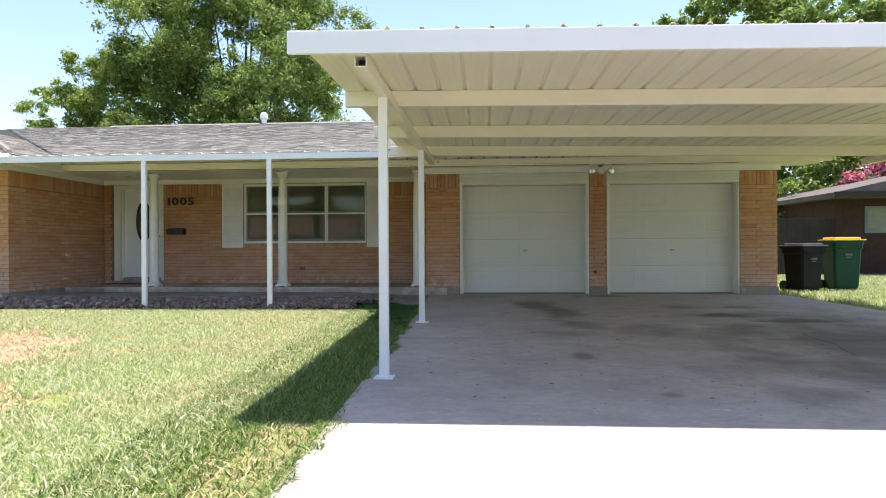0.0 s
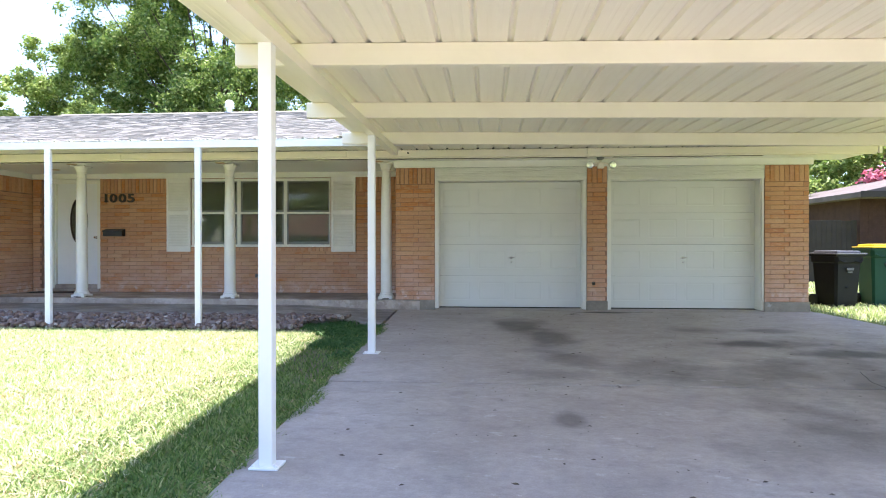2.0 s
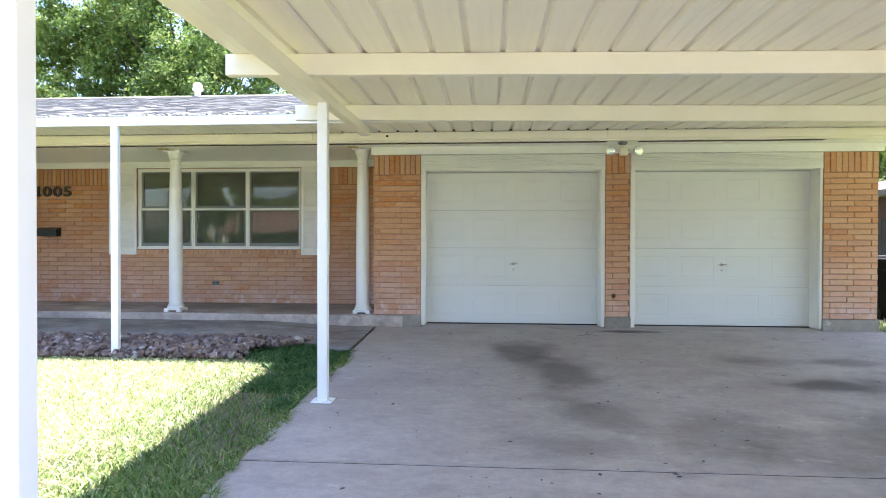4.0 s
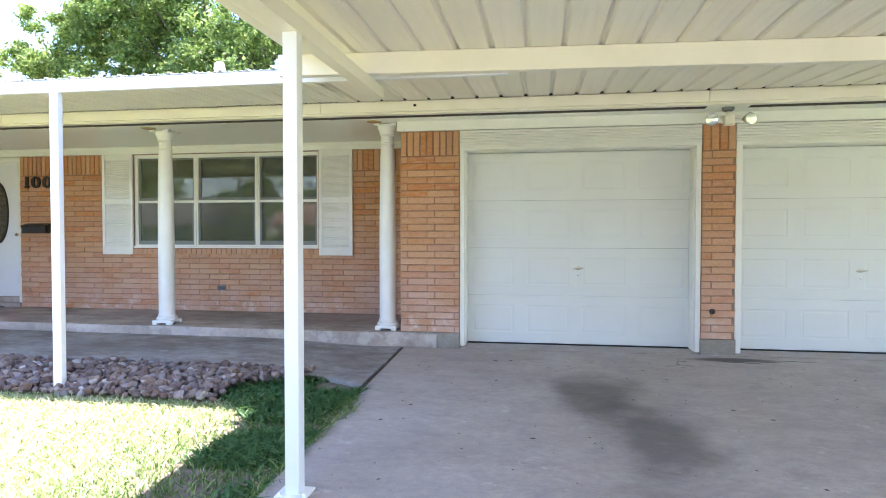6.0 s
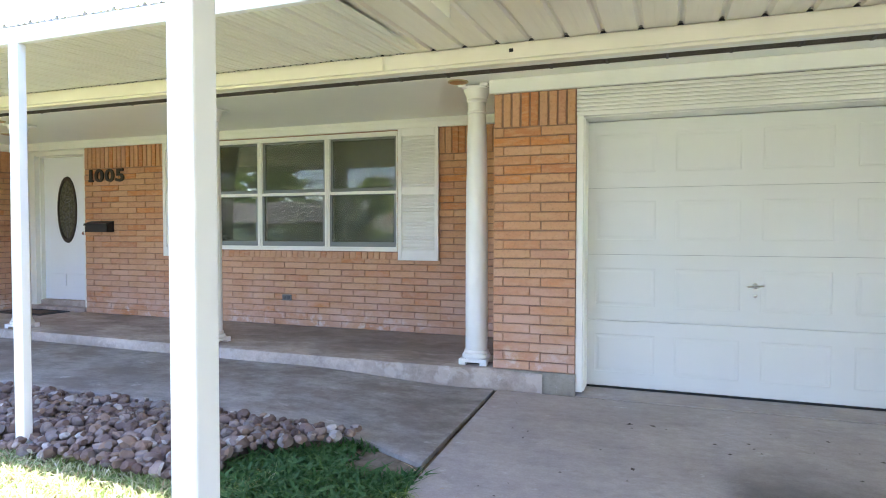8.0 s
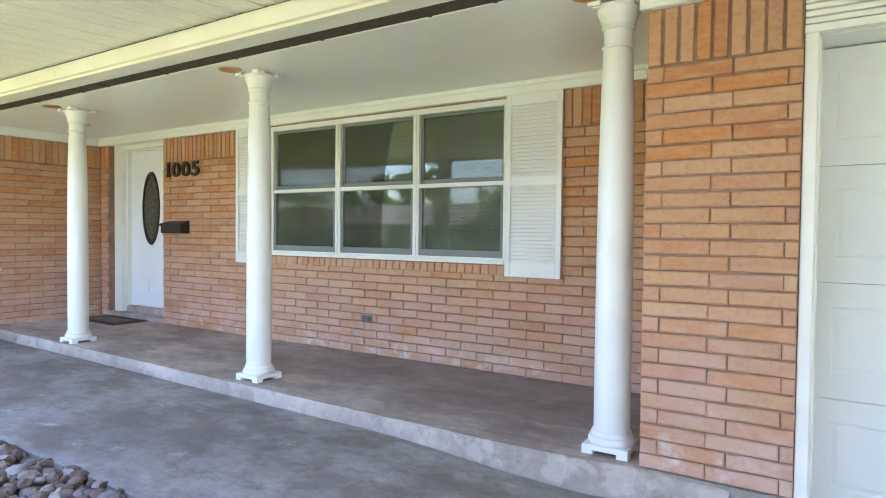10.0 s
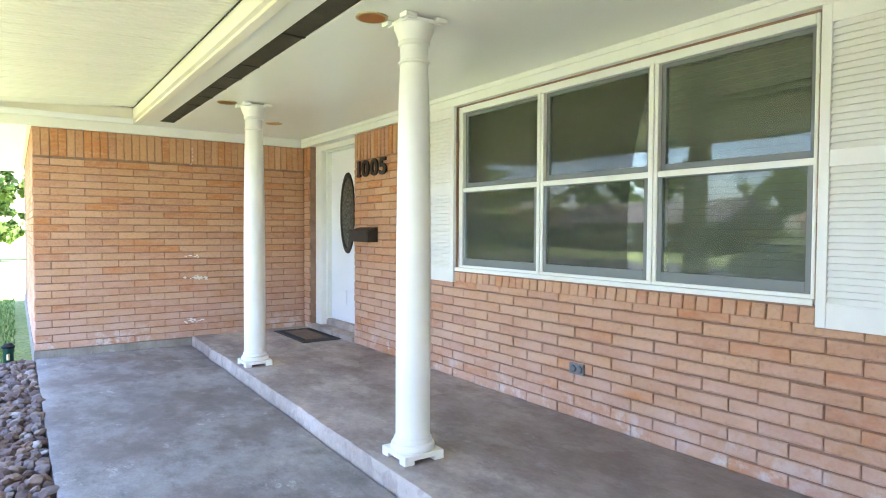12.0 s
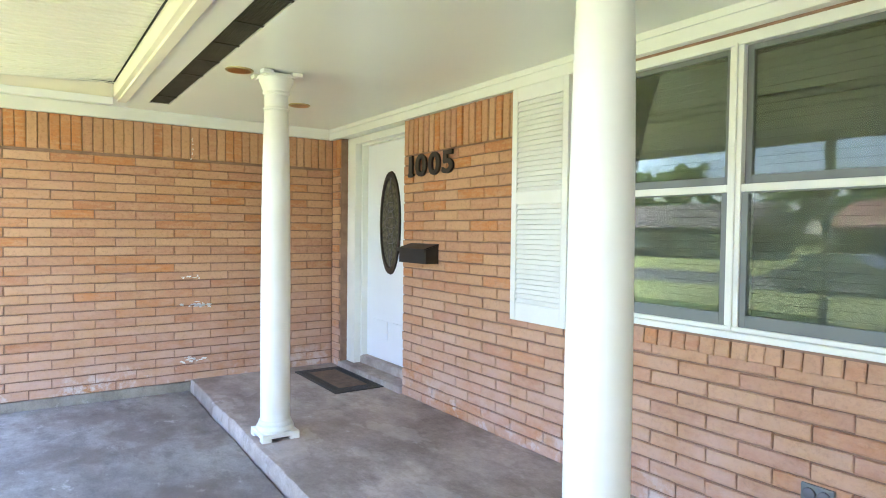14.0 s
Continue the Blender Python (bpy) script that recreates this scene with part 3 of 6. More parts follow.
def courses(u0, u1, v0, v1, shift=0, first=None, origin=None):
    """Running bond over a rectangle."""
    out, k = [], 0
    v = v0
    while v < v1 - 0.02:
        u = u0 - (LONG * (0.5 if (k + shift) % 2 else 0.0))
        if first:
            u = u0 - LONG + (first if (k + shift) % 2 else LONG)
        if origin is not None:
            u = origin - (LONG * 0.5 if (k + shift) % 2 else 0.0)
            while u + LONG <= u0:
                u += LONG
        while u < u1 - 0.01:
            a, b = max(u, u0), min(u + LONG, u1)
            if b - a > 0.03:
                out.append(((a + b) / 2, v + COURSE / 2, b - a - JOINT, COURSE - JOINT))
            u += LONG
        v += COURSE
        k += 1
    return out


def soldiers(u0, u1, v0, v1):
    n = max(1, round((u1 - u0) / COURSE))
    w = (u1 - u0) / n
    return [(u0 + w * (i + 0.5), (v0 + v1) / 2, w - JOINT, v1 - v0 - JOINT) for i in range(n)]


FACE_Y, SOLD, WTOP = 13.33, 2.575, 2.865


def south(y):
    return lambda u, v: pose(u, y, v)


def east(x):
    return lambda u, v: pose(x, u, v, 0, 0, 90)


def wall_front():
    y = FACE_Y + 0.014
    bm = boxes((-6.87, -4.99, y, y + 0.2, 0.40, 2.98), (-2.20, -0.70, y, y + 0.2, 0.40, 2.98), (-4.99, -2.20, y, y + 0.2, 0.40, 1.50), (-4.99, -2.20, y, y + 0.2, 2.85, 2.98), (-8.29, -8.09, y, y + 0.2, 0.40, 2.98))
    w = setting("wall_front", bm, M_MORTAR, "orange-tan brick front wall of the porch, pale mortar marks low down")
    up = 0.614 + 11 * COURSE
    r = courses(-6.87, -0.72, 0.614, up - 0.01, 0, None, -6.87)
    r += courses(-6.87, -5.0, up, SOLD, 1, None, -6.87) + soldiers(-6.87, -5.47, SOLD, WTOP)
    r += courses(-2.2, -0.72, up, SOLD, 1, None, -6.87) + soldiers(-1.71, -0.72, SOLD, WTOP)
    r += courses(-8.28, -8.10, 0.614, SOLD) + soldiers(-8.28, -8.10, SOLD, WTOP)
    lay_bricks(w, r, south(FACE_Y), lambda u, v: -5.2 < u < -1.9 and v < 1.45 or u < -6.3 and u > -6.87 and v > 1.9)
    lay_bricks(w, soldiers(-5.0, -2.18, 1.418, 1.508), lambda u, v: pose(u, FACE_Y - 0.016, v, random.uniform(-7, -3)), lambda u, v: True)
    setting("sill_ledge", boxes((-5.0, -2.18, FACE_Y - 0.018, FACE_Y + 0.05, 1.498, 1.509)), M_MORTAR, "weathered mortar ledge on the brick sill", "sill")


wall_front()


def wall_wing():
    w = setting("wall_wing", boxes((-8.50, -8.292, 10.485, 13.6, 0.30, 2.98), (-15.0, -8.50, 10.485, 10.70, 0.30, 2.98)), M_MORTAR,
                "orange-tan brick side wall of the wing with a soldier course on top")
    lay_bricks(w, courses(10.47, 13.33, 0.60, SOLD) + soldiers(10.47, 13.33, SOLD, WTOP), east(-8.28), lambda u, v: True)
    lay_bricks(w, courses(-12.5, -8.285, 0.60, SOLD, 1) + soldiers(-12.5, -8.285, SOLD, WTOP), south(10.47), lambda u, v: False)
    setting("footing_wing", boxes((-15, -8.275, 10.46, 10.7, 0.2, 0.598), (-8.40, -8.262, 10.50, 11.985, 0.2, 0.598), bev=0.006), M_FOOTING, "rough grey concrete footing under the brick", "footing")


wall_wing()
GY = 11.93


def garage_walls():
    w = setting("wall_garage", boxes((-0.708, -0.05, GY + 0.012, GY + 0.3, 0.40, 2.98), (2.49, 2.82, GY + 0.012, GY + 0.3, 0.40, 2.98), (5.35, 6.04, GY + 0.012, GY + 0.3, 0.40, 2.98),
                                     (-0.708, -0.50, GY + 0.3, FACE_Y + 0.2, 0.40, 2.98), (5.90, 6.04, GY + 0.3, 18.0, 0.40, 2.98)), M_MORTAR, "orange brick piers of the garage front")
    lay_bricks(w, courses(-0.715, -0.05, 0.614, SOLD, 0, 0.085) + soldiers(-0.715, -0.05, SOLD, 2.85), south(GY), lambda u, v: True)
    lay_bricks(w, courses(2.49, 2.825, 0.614, SOLD, 0, 0.1) + soldiers(2.49, 2.825, SOLD, 2.85), south(GY), lambda u, v: True)
    lay_bricks(w, courses(5.35, 6.05, 0.614, SOLD, 1, 0.085) + soldiers(5.35, 6.05, SOLD, 2.85), south(GY), lambda u, v: True)
    west = lambda u, v: pose(-0.715, u, v, 0, 0, -90)
    lay_bricks(w, courses(GY + 0.01, FACE_Y, 0.614, SOLD) + soldiers(GY + 0.01, FACE_Y, SOLD, WTOP), west, lambda u, v: False)
    for x0, x1 in ((-0.725, -0.045), (2.483, 2.832), (5.343, 6.06)):
        setting("footing", boxes((x0, x1, GY - 0.012, GY + 0.2, 0.30, 0.613), bev=0.008), M_FOOTING, "mossy grey concrete footing below a brick pier", "footing")


garage_walls()


# ---------- garage doors ----------
def garage_door(x0, x1):
    z0, z1, y = 0.478, 2.625, 12.2
    d = thing("garage_door", "closed pale grey panelled overhead garage door", "garage door", ((x0 + x1) / 2, y, z0), "garage doors")
    w, h = x1 - x0, z1 - z0
    sh = h / 4
    for k in range(4):
        bm = bmesh.new()
        lo, hi, n = k * sh + 0.0015, (k + 1) * sh - 0.0015, 4
        box(bm, -w / 2, w / 2, 0.012, 0.05, lo, hi)
        pw = w / n
        xs, zs = [-w / 2], [lo]
        for i in range(n):
            xs += [-w / 2 + pw * (i + 0.12), -w / 2 + pw * (i + 0.88)]
        xs.append(w / 2)
        zs += [lo + sh * 0.22, hi - sh * 0.20, hi]
        for i in range(len(xs) - 1):
            for j in range(3):
                o = [(xs[i], zs[j]), (xs[i + 1], zs[j]), (xs[i + 1], zs[j + 1]), (xs[i], zs[j + 1])]
                if j != 1 or i % 2 == 0:
                    bm.faces.new([bm.verts.new((x, 0.004 + (0.006 if abs(z - lo) < 1e-6 or abs(z - hi) < 1e-6 else 0.0), z)) for x, z in o])
                    continue
                # a stamped panel: a sloping groove round a raised field
                cx, cz = (xs[i] + xs[i + 1]) / 2, (zs[j] + zs[j + 1]) / 2
                rings = [[bm.verts.new((x + (e if x < cx else -e), 0.004 + deep, z + (e if z < cz else -e))) for x, z in o] for e, deep in ((0, 0), (0.006, 0.0026), (0.018, 0.0028), (0.034, 0.0004))]
                for r0, r1 in zip(rings, rings[1:]):
                    for q in range(4):
                        bm.faces.new((r0[q], r0[(q + 1) % 4], r1[(q + 1) % 4], r1[q]))
                bm.faces.new(rings[-1])
        bmesh.ops.remove_doubles(bm, verts=bm.verts, dist=1e-5)
        part("panel", bm, M_GDOOR, d)
    part("core", boxes((-w / 2, w / 2, 0.03, 0.055, 0, h)), M_GREYSASH, d)
    part("weather_strip", boxes((-w / 2, w / 2, -0.004, 0.045, -0.022, 0.0)), M_DARK, d, "black rubber strip along the bottom")
    hb = bmesh.new()
    lathe([(0.022, 0), (0.022, 0.008), (0.010, 0.012), (0.010, 0.032)], 16, hb)
    bmesh.ops.rotate(hb, verts=hb.verts, matrix=Matrix.Rotation(radians(90), 3, "X"))
    tube(hb, [(-0.058, -0.034, -0.006), (-0.02, -0.038, 0), (0.02, -0.038, 0), (0.058, -0.034, 0.006)], [0.006, 0.01, 0.01, 0.006])
    bmesh.ops.translate(hb, verts=hb.verts, vec=(0.03, 0, 0.85))
    h1 = part("handle", hb, M_STEEL, d, "chrome T-handle", True)
    lb = lathe([(0.012, 0), (0.012, 0.01), (0.006, 0.012)], 14)
    bmesh.ops.rotate(lb, verts=lb.verts, matrix=Matrix.Rotation(radians(90), 3, "X"))
    bmesh.ops.translate(lb, verts=lb.verts, vec=(0.03, 0, 0.775))
    part("lock", lb, M_STEEL, d, "small keyhole plate", True)
    return d


garage_door(0.0, 2.44)
garage_door(2.885, 5.32)
for x0, x1, l, r in ((0.0, 2.44, -0.048, 2.488), (2.885, 5.32, 2.827, 5.348)):
    t = thing("garage_frame", "white painted wooden trim round a garage door", "door frame", kind="structure")
    part("jamb", boxes((l, x0 + 0.004, GY + 0.02, GY + 0.07, 0.47, 2.66), (l + 0.02, x0 + 0.012, GY + 0.07, 12.26, 0.47, 2.66), bev=0.004), M_TRIM, t)
    part("jamb", boxes((x1 - 0.004, r, GY + 0.02, GY + 0.07, 0.47, 2.66), (x1 - 0.012, r - 0.02, GY + 0.07, 12.26, 0.47, 2.66), bev=0.004), M_TRIM, t)
    part("stop", boxes((x0, x1, GY + 0.07, 12.26, 2.63, 2.665), (l, r, GY + 0.005, GY + 0.06, 2.635, 2.668), bev=0.003), M_TRIM, t)
    bm = bmesh.new()
    for k in range(6):
        z = 2.672 + k * 0.0297
        box(bm, l, r, GY + 0.004 - 0.001 * k, GY + 0.05, z, z + 0.0205, 0.005)
    box(bm, l, r, GY + 0.026, GY + 0.06, 2.66, 2.85)
    part("fluted_header", bm, M_TRIM, t, "white grooved header board")
setting("trim_garage", boxes((-0.745, 6.10, GY - 0.03, GY + 0.02, 2.85, 2.962), bev=0.006), M_TRIM, "white frieze board over the garage front", "trim")
setting("trim_garage_side", boxes((-0.745, -0.712, GY + 0.02, FACE_Y, 2.868, 2.962)), M_TRIM, "white frieze board on the garage side", "trim")
setting("wall_garage_inside", boxes((-0.4, 5.9, 12.32, 12.42, 0.3, 2.98)), M_DARK, "dark wall behind the garage doors", "wall")

# ---------- ceilings, eaves ----------
SOF = 2.962
ceil = bmesh.new()
EY = 11.37
for d in ((-8.29, -0.71, 11.73, FACE_Y + 0.3, SOF, SOF + 0.02), (-7.90, 6.7, EY, 11.58, SOF, SOF + 0.02), (-8.29, -7.90, EY - 1.8, 11.73, SOF, SOF + 0.02), (-0.71, 6.7, 11.73, GY + 0.3, SOF, SOF + 0.02)):
    box(ceil, *d)
setting("ceiling_porch", ceil, M_CEIL, "smooth glossy off-white porch ceiling", "ceiling")


def soffit_vent():
    v = thing("soffit_vent", "long dark louvred soffit vent strip", "vent", (0, 0, 0), kind="structure")
    part("backing", boxes((-7.92, 6.7, 11.56, 11.75, SOF + 0.021, SOF + 0.03)), M_DARK, v)
    fins = bmesh.new()
    for k in range(12):
        y = 11.584 + k * 0.0122
        box(fins, -7.90, 6.1, y, y + 0.004, SOF + 0.004, SOF + 0.02)
    part("louvre", fins, M_VENT, v)
    br = bmesh.new()
    x = -7.6
    while x < 6:
        box(br, x, x + 0.02, 11.58, 11.73, SOF + 0.001, SOF + 0.006)
        x += random.choice((0.41, 0.82))
    part("crossbar", br, M_NUMBER, v)
    br = bmesh.new()
    for a, b in ((2.45, 2.85), (5.2, 6.7)):
        box(br, a, b, 11.575, 11.735, SOF - 0.003, SOF + 0.001)
    part("cover", br, M_CEIL, v)


soffit_vent()
setting("trim_front", boxes((-8.29, -0.745, FACE_Y - 0.035, FACE_Y + 0.02, 2.862, SOF), (-8.29, -0.745, FACE_Y - 0.05, FACE_Y - 0.034, 2.925, SOF), bev=0.004), M_TRIM, "white frieze board along the brick wall", "trim")
setting("trim_wing", boxes((-8.29, -8.245, 9.9, FACE_Y - 0.05, 2.862, SOF), bev=0.004), M_TRIM, "white frieze board over the wing wall", "trim")

eave = thing("eave_fascia", "cream painted double fascia board along the eave", "fascia", kind="structure")
for x0, x1 in ((-7.89, -5.2), (-5.197, -1.42), (-1.417, 2.4), (2.403, 6.75)):
    part("board", boxes((x0, x1, EY - 0.045, EY + 0.01, 2.955, 3.065), bev=0.006), M_CREAM, eave)
part("ledge", boxes((-7.89, 6.75, EY - 0.012, EY + 0.05, 2.935, 2.957), bev=0.004), M_CREAM, eave)
for y0, y1 in ((9.2, EY - 0.046),):
    part("return_board", boxes((-7.89, -7.845, y0, y1, 2.955, 3.065), (-7.92, -7.88, y0, y1, 2.935, 2.957), bev=0.004), M_CREAM, eave)
part("hole", boxes((-0.44, -0.41, EY - 0.048, EY - 0.04, 3.0, 3.025), bev=0.003), M_DARK, eave)


# ---------- column ----------
def column(x, y):
    c = thing("porch_column", "white painted round porch column with moulded capital", "column", (x, y, 0.615), "porch columns")
    pl = bmesh.new()
    s = 0.122
    box(pl, -s, s, -s, s, 0.022, 0.05, 0.005)
    for ax in (-1, 1):
        for ay in (-1, 1):
            box(pl, min(ax * s, ax * 0.062), max(ax * s, ax * 0.062), min(ay * s, ay * 0.062), max(ay * s, ay * 0.062), 0.0, 0.024, 0.004)
    part("plinth", pl, M_WHITE, c)
    part("base_ring", lathe([(0.110, 0.046), (0.119, 0.055), (0.121, 0.068), (0.116, 0.084), (0.104, 0.090), (0.106, 0.098), (0.103, 0.112), (0.096, 0.118)], 40), M_WHITE, c, "", True)
    H = SOF - 0.615
    part("shaft", lathe([(0.094, 0.11), (0.0945, 0.5), (0.094, 1.0), (0.090, 1.5), (0.083, 1.9), (0.075, H - 0.235)], 40), M_WHITE, c, "", True)
    part("neck_ring", lathe([(0.074, H - 0.238), (0.084, H - 0.232), (0.084, H - 0.222), (0.073, H - 0.216)], 40), M_WHITE, c, "", True)
    part("capital", lathe([(0.074, H - 0.218), (0.075, H - 0.142), (0.085, H - 0.136), (0.086, H - 0.122), (0.083, H - 0.116), (0.089, H - 0.098), (0.099, H - 0.07), (0.108, H - 0.05), (0.110, H - 0.03)], 40), M_WHITE, c, "", True)
    ab = bmesh.new()
    box(ab, -0.105, 0.105, -0.105, 0.105, H - 0.032, H - 0.012, 0.004)
    for ax in (-1, 1):
        for ay in (-1, 1):
            box(ab, min(ax * 0.06, ax * 0.128), max(ax * 0.06, ax * 0.128), min(ay * 0.06, ay * 0.128), max(ay * 0.06, ay * 0.128), H - 0.026, H - 0.001, 0.005)
    part("abacus", ab, M_WHITE, c)
    return c


for x, y in ((-6.41, 12.10), (-3.675, 12.085), (-0.90, 12.08)):
    column(x, y)


# ---------- recessed lights ----------
def downlight(x, y):
    d = thing("recessed_light", "round recessed ceiling light with a brass ring, unlit", "ceiling light", (x, y, SOF), "recessed lights")
    ring = bmesh.new()
    lathe([(0.085, -0.001), (0.085, -0.008), (0.072, -0.010), (0.070, -0.001)], 32, ring)
    part("ring", ring, M_BRASS, d, "", True)
    part("reflector", lathe([(0.071, -0.0098), (0.062, -0.006), (0.045, -0.003), (0.02, -0.0015)], 32), M_RUST, d, "amber inner cone", True)


for x, y in ((-6.43, 11.87), (-3.75, 11.87), (-1.0, 11.87), (-7.25, 12.58)):
    downlight(x, y)


# ---------- front window ----------
def front_window():
    y = FACE_Y + 0.018
    w = thing("window_1", "triple double-hung window in white frame behind grey screens", "window", (0, 0, 0), kind="structure")
    x0, x1, z0, z1 = -4.99, -2.205, 1.513, 2.862
    part("window_frame", boxes((x0, x0 + 0.05, y, y + 0.12, z0, z1), (x1 - 0.018, x1, y, y + 0.12, z0, z1), (x0 + 0.05, x1 - 0.018, y, y + 0.12, z1 - 0.06, z1), (x0 + 0.05, x1 - 0.018, y, y + 0.12, z0, z0 + 0.045), bev=0.004), M_TRIM, w)
    part("window_sill", boxes((x0 - 0.01, x1 + 0.01, y - 0.035, y + 0.01, z0 - 0.005, z0 + 0.025), bev=0.005), M_TRIM, w)
    edges = [x0 + 0.05, -4.034, -3.101, x1 - 0.018]
    for m in (-4.034, -3.101):
        part("mullion", boxes((m - 0.032, m + 0.032, y + 0.004, y + 0.12, z0 + 0.045, z1 - 0.06), (m - 0.008, m + 0.008, y - 0.006, y + 0.01, z0 + 0.03, z1 - 0.05), bev=0.004), M_TRIM, w)
    zm = 2.175
    for i in range(3):
        a = edges[i] + (0.032 if i else 0)
        b = edges[i + 1] - (0.032 if i < 2 else 0)
        for lo, hi, dy in ((z0 + 0.045, zm, 0.012), (zm + 0.0, z1 - 0.06, 0.034)):
            s = part("sash", boxes((a, a + 0.03, y + dy, y + dy + 0.03, lo, hi), (b - 0.03, b, y + dy, y + dy + 0.03, lo, hi), (a + 0.03, b - 0.03, y + dy, y + dy + 0.03, lo, lo + 0.055), (a + 0.03, b - 0.03, y + dy, y + dy + 0.03, hi - 0.025, hi), bev=0.002), M_GREYSASH, w)
            p = part("pane", boxes((a + 0.028, b - 0.028, y + dy + 0.012, y + dy + 0.016, lo + 0.035, hi - 0.02)), M_GLASS, s)
            p.visible_shadow = False
            g = part("insect_screen", boxes((a + 0.028, b - 0.028, y + dy + 0.006, y + dy + 0.0065, lo + 0.035, hi - 0.02)), M_MESH, s, "fine grey-green woven screen")
            g.visible_shadow = False
        blind = bmesh.new()
        z = z0 + 0.10
        while z < z1 - 0.09:
            k = len(blind.verts)
            box(blind, a + 0.01, b - 0.01, -0.001, 0.001, -0.024, 0.024)
            blind.verts.ensure_lookup_table()
            new_verts = blind.verts[k:]
            bmesh.ops.rotate(blind, verts=new_verts, matrix=Matrix.Rotation(radians(-32), 3, "X"))
            bmesh.ops.translate(blind, verts=new_verts, vec=(0, y + 0.098, z))
            z += 0.038
        part("blind", blind, M_SCREEN, w, "closed grey-green slatted blind")
        part("meeting_rail", boxes((a, b, y + 0.006, y + 0.036, zm - 0.018, zm + 0.016), bev=0.004), M_TRIM, w)
    part("reveal", boxes((x0, x1, y + 0.13, y + 0.16, z0, z1)), M_DARK, w)


front_window()


def shutter(x0, x1):
    z0, z1, y = 1.415, 2.862, FACE_Y - 0.034
    s = thing("shutter", "white louvred window shutter fixed to the brick", "shutter", ((x0 + x1) / 2, y, z0), "window shutters")
    h, w = z1 - z0, x1 - x0
    st = 0.045
    for sx in (-1, 1):
        a = sx * w / 2
        part("stile", boxes((min(a, a - sx * st), max(a, a - sx * st), 0, 0.03, 0, h), bev=0.004), M_WHITE, s)
    for a, b in ((0, 0.11), (h * 0.50, h * 0.50 + 0.075), (h - 0.085, h)):
        part("rail", boxes((-w / 2 + st, w / 2 - st, 0.001, 0.029, a, b), bev=0.003), M_WHITE, s)
    part("backing", boxes((-w / 2 + st, w / 2 - st, 0.022, 0.029, 0.1, h - 0.08)), M_WHITE, s)
    slat = bmesh.new()
    box(slat, -w / 2 + st, w / 2 - st, -0.004, 0.004, -0.018, 0.018, 0.002)
    bmesh.ops.rotate(slat, verts=slat.verts, matrix=Matrix.Rotation(radians(-28), 3, "X"))
    me = bpy.data.meshes.new("slat")
    slat.to_mesh(me)
    slat.free()
    me.materials.append(M_WHITE)
    for a, b in ((0.11, h * 0.50), (h * 0.50 + 0.075, h - 0.085)):
        n = round((b - a) / 0.0305)
        for i in range(n):
            o = new("slat", me)
            o.parent, o.location = s, (0, 0.015, a + (b - a) * (i + 0.5) / n)


shutter(-5.478, -4.995)
shutter(-2.178, -1.700)


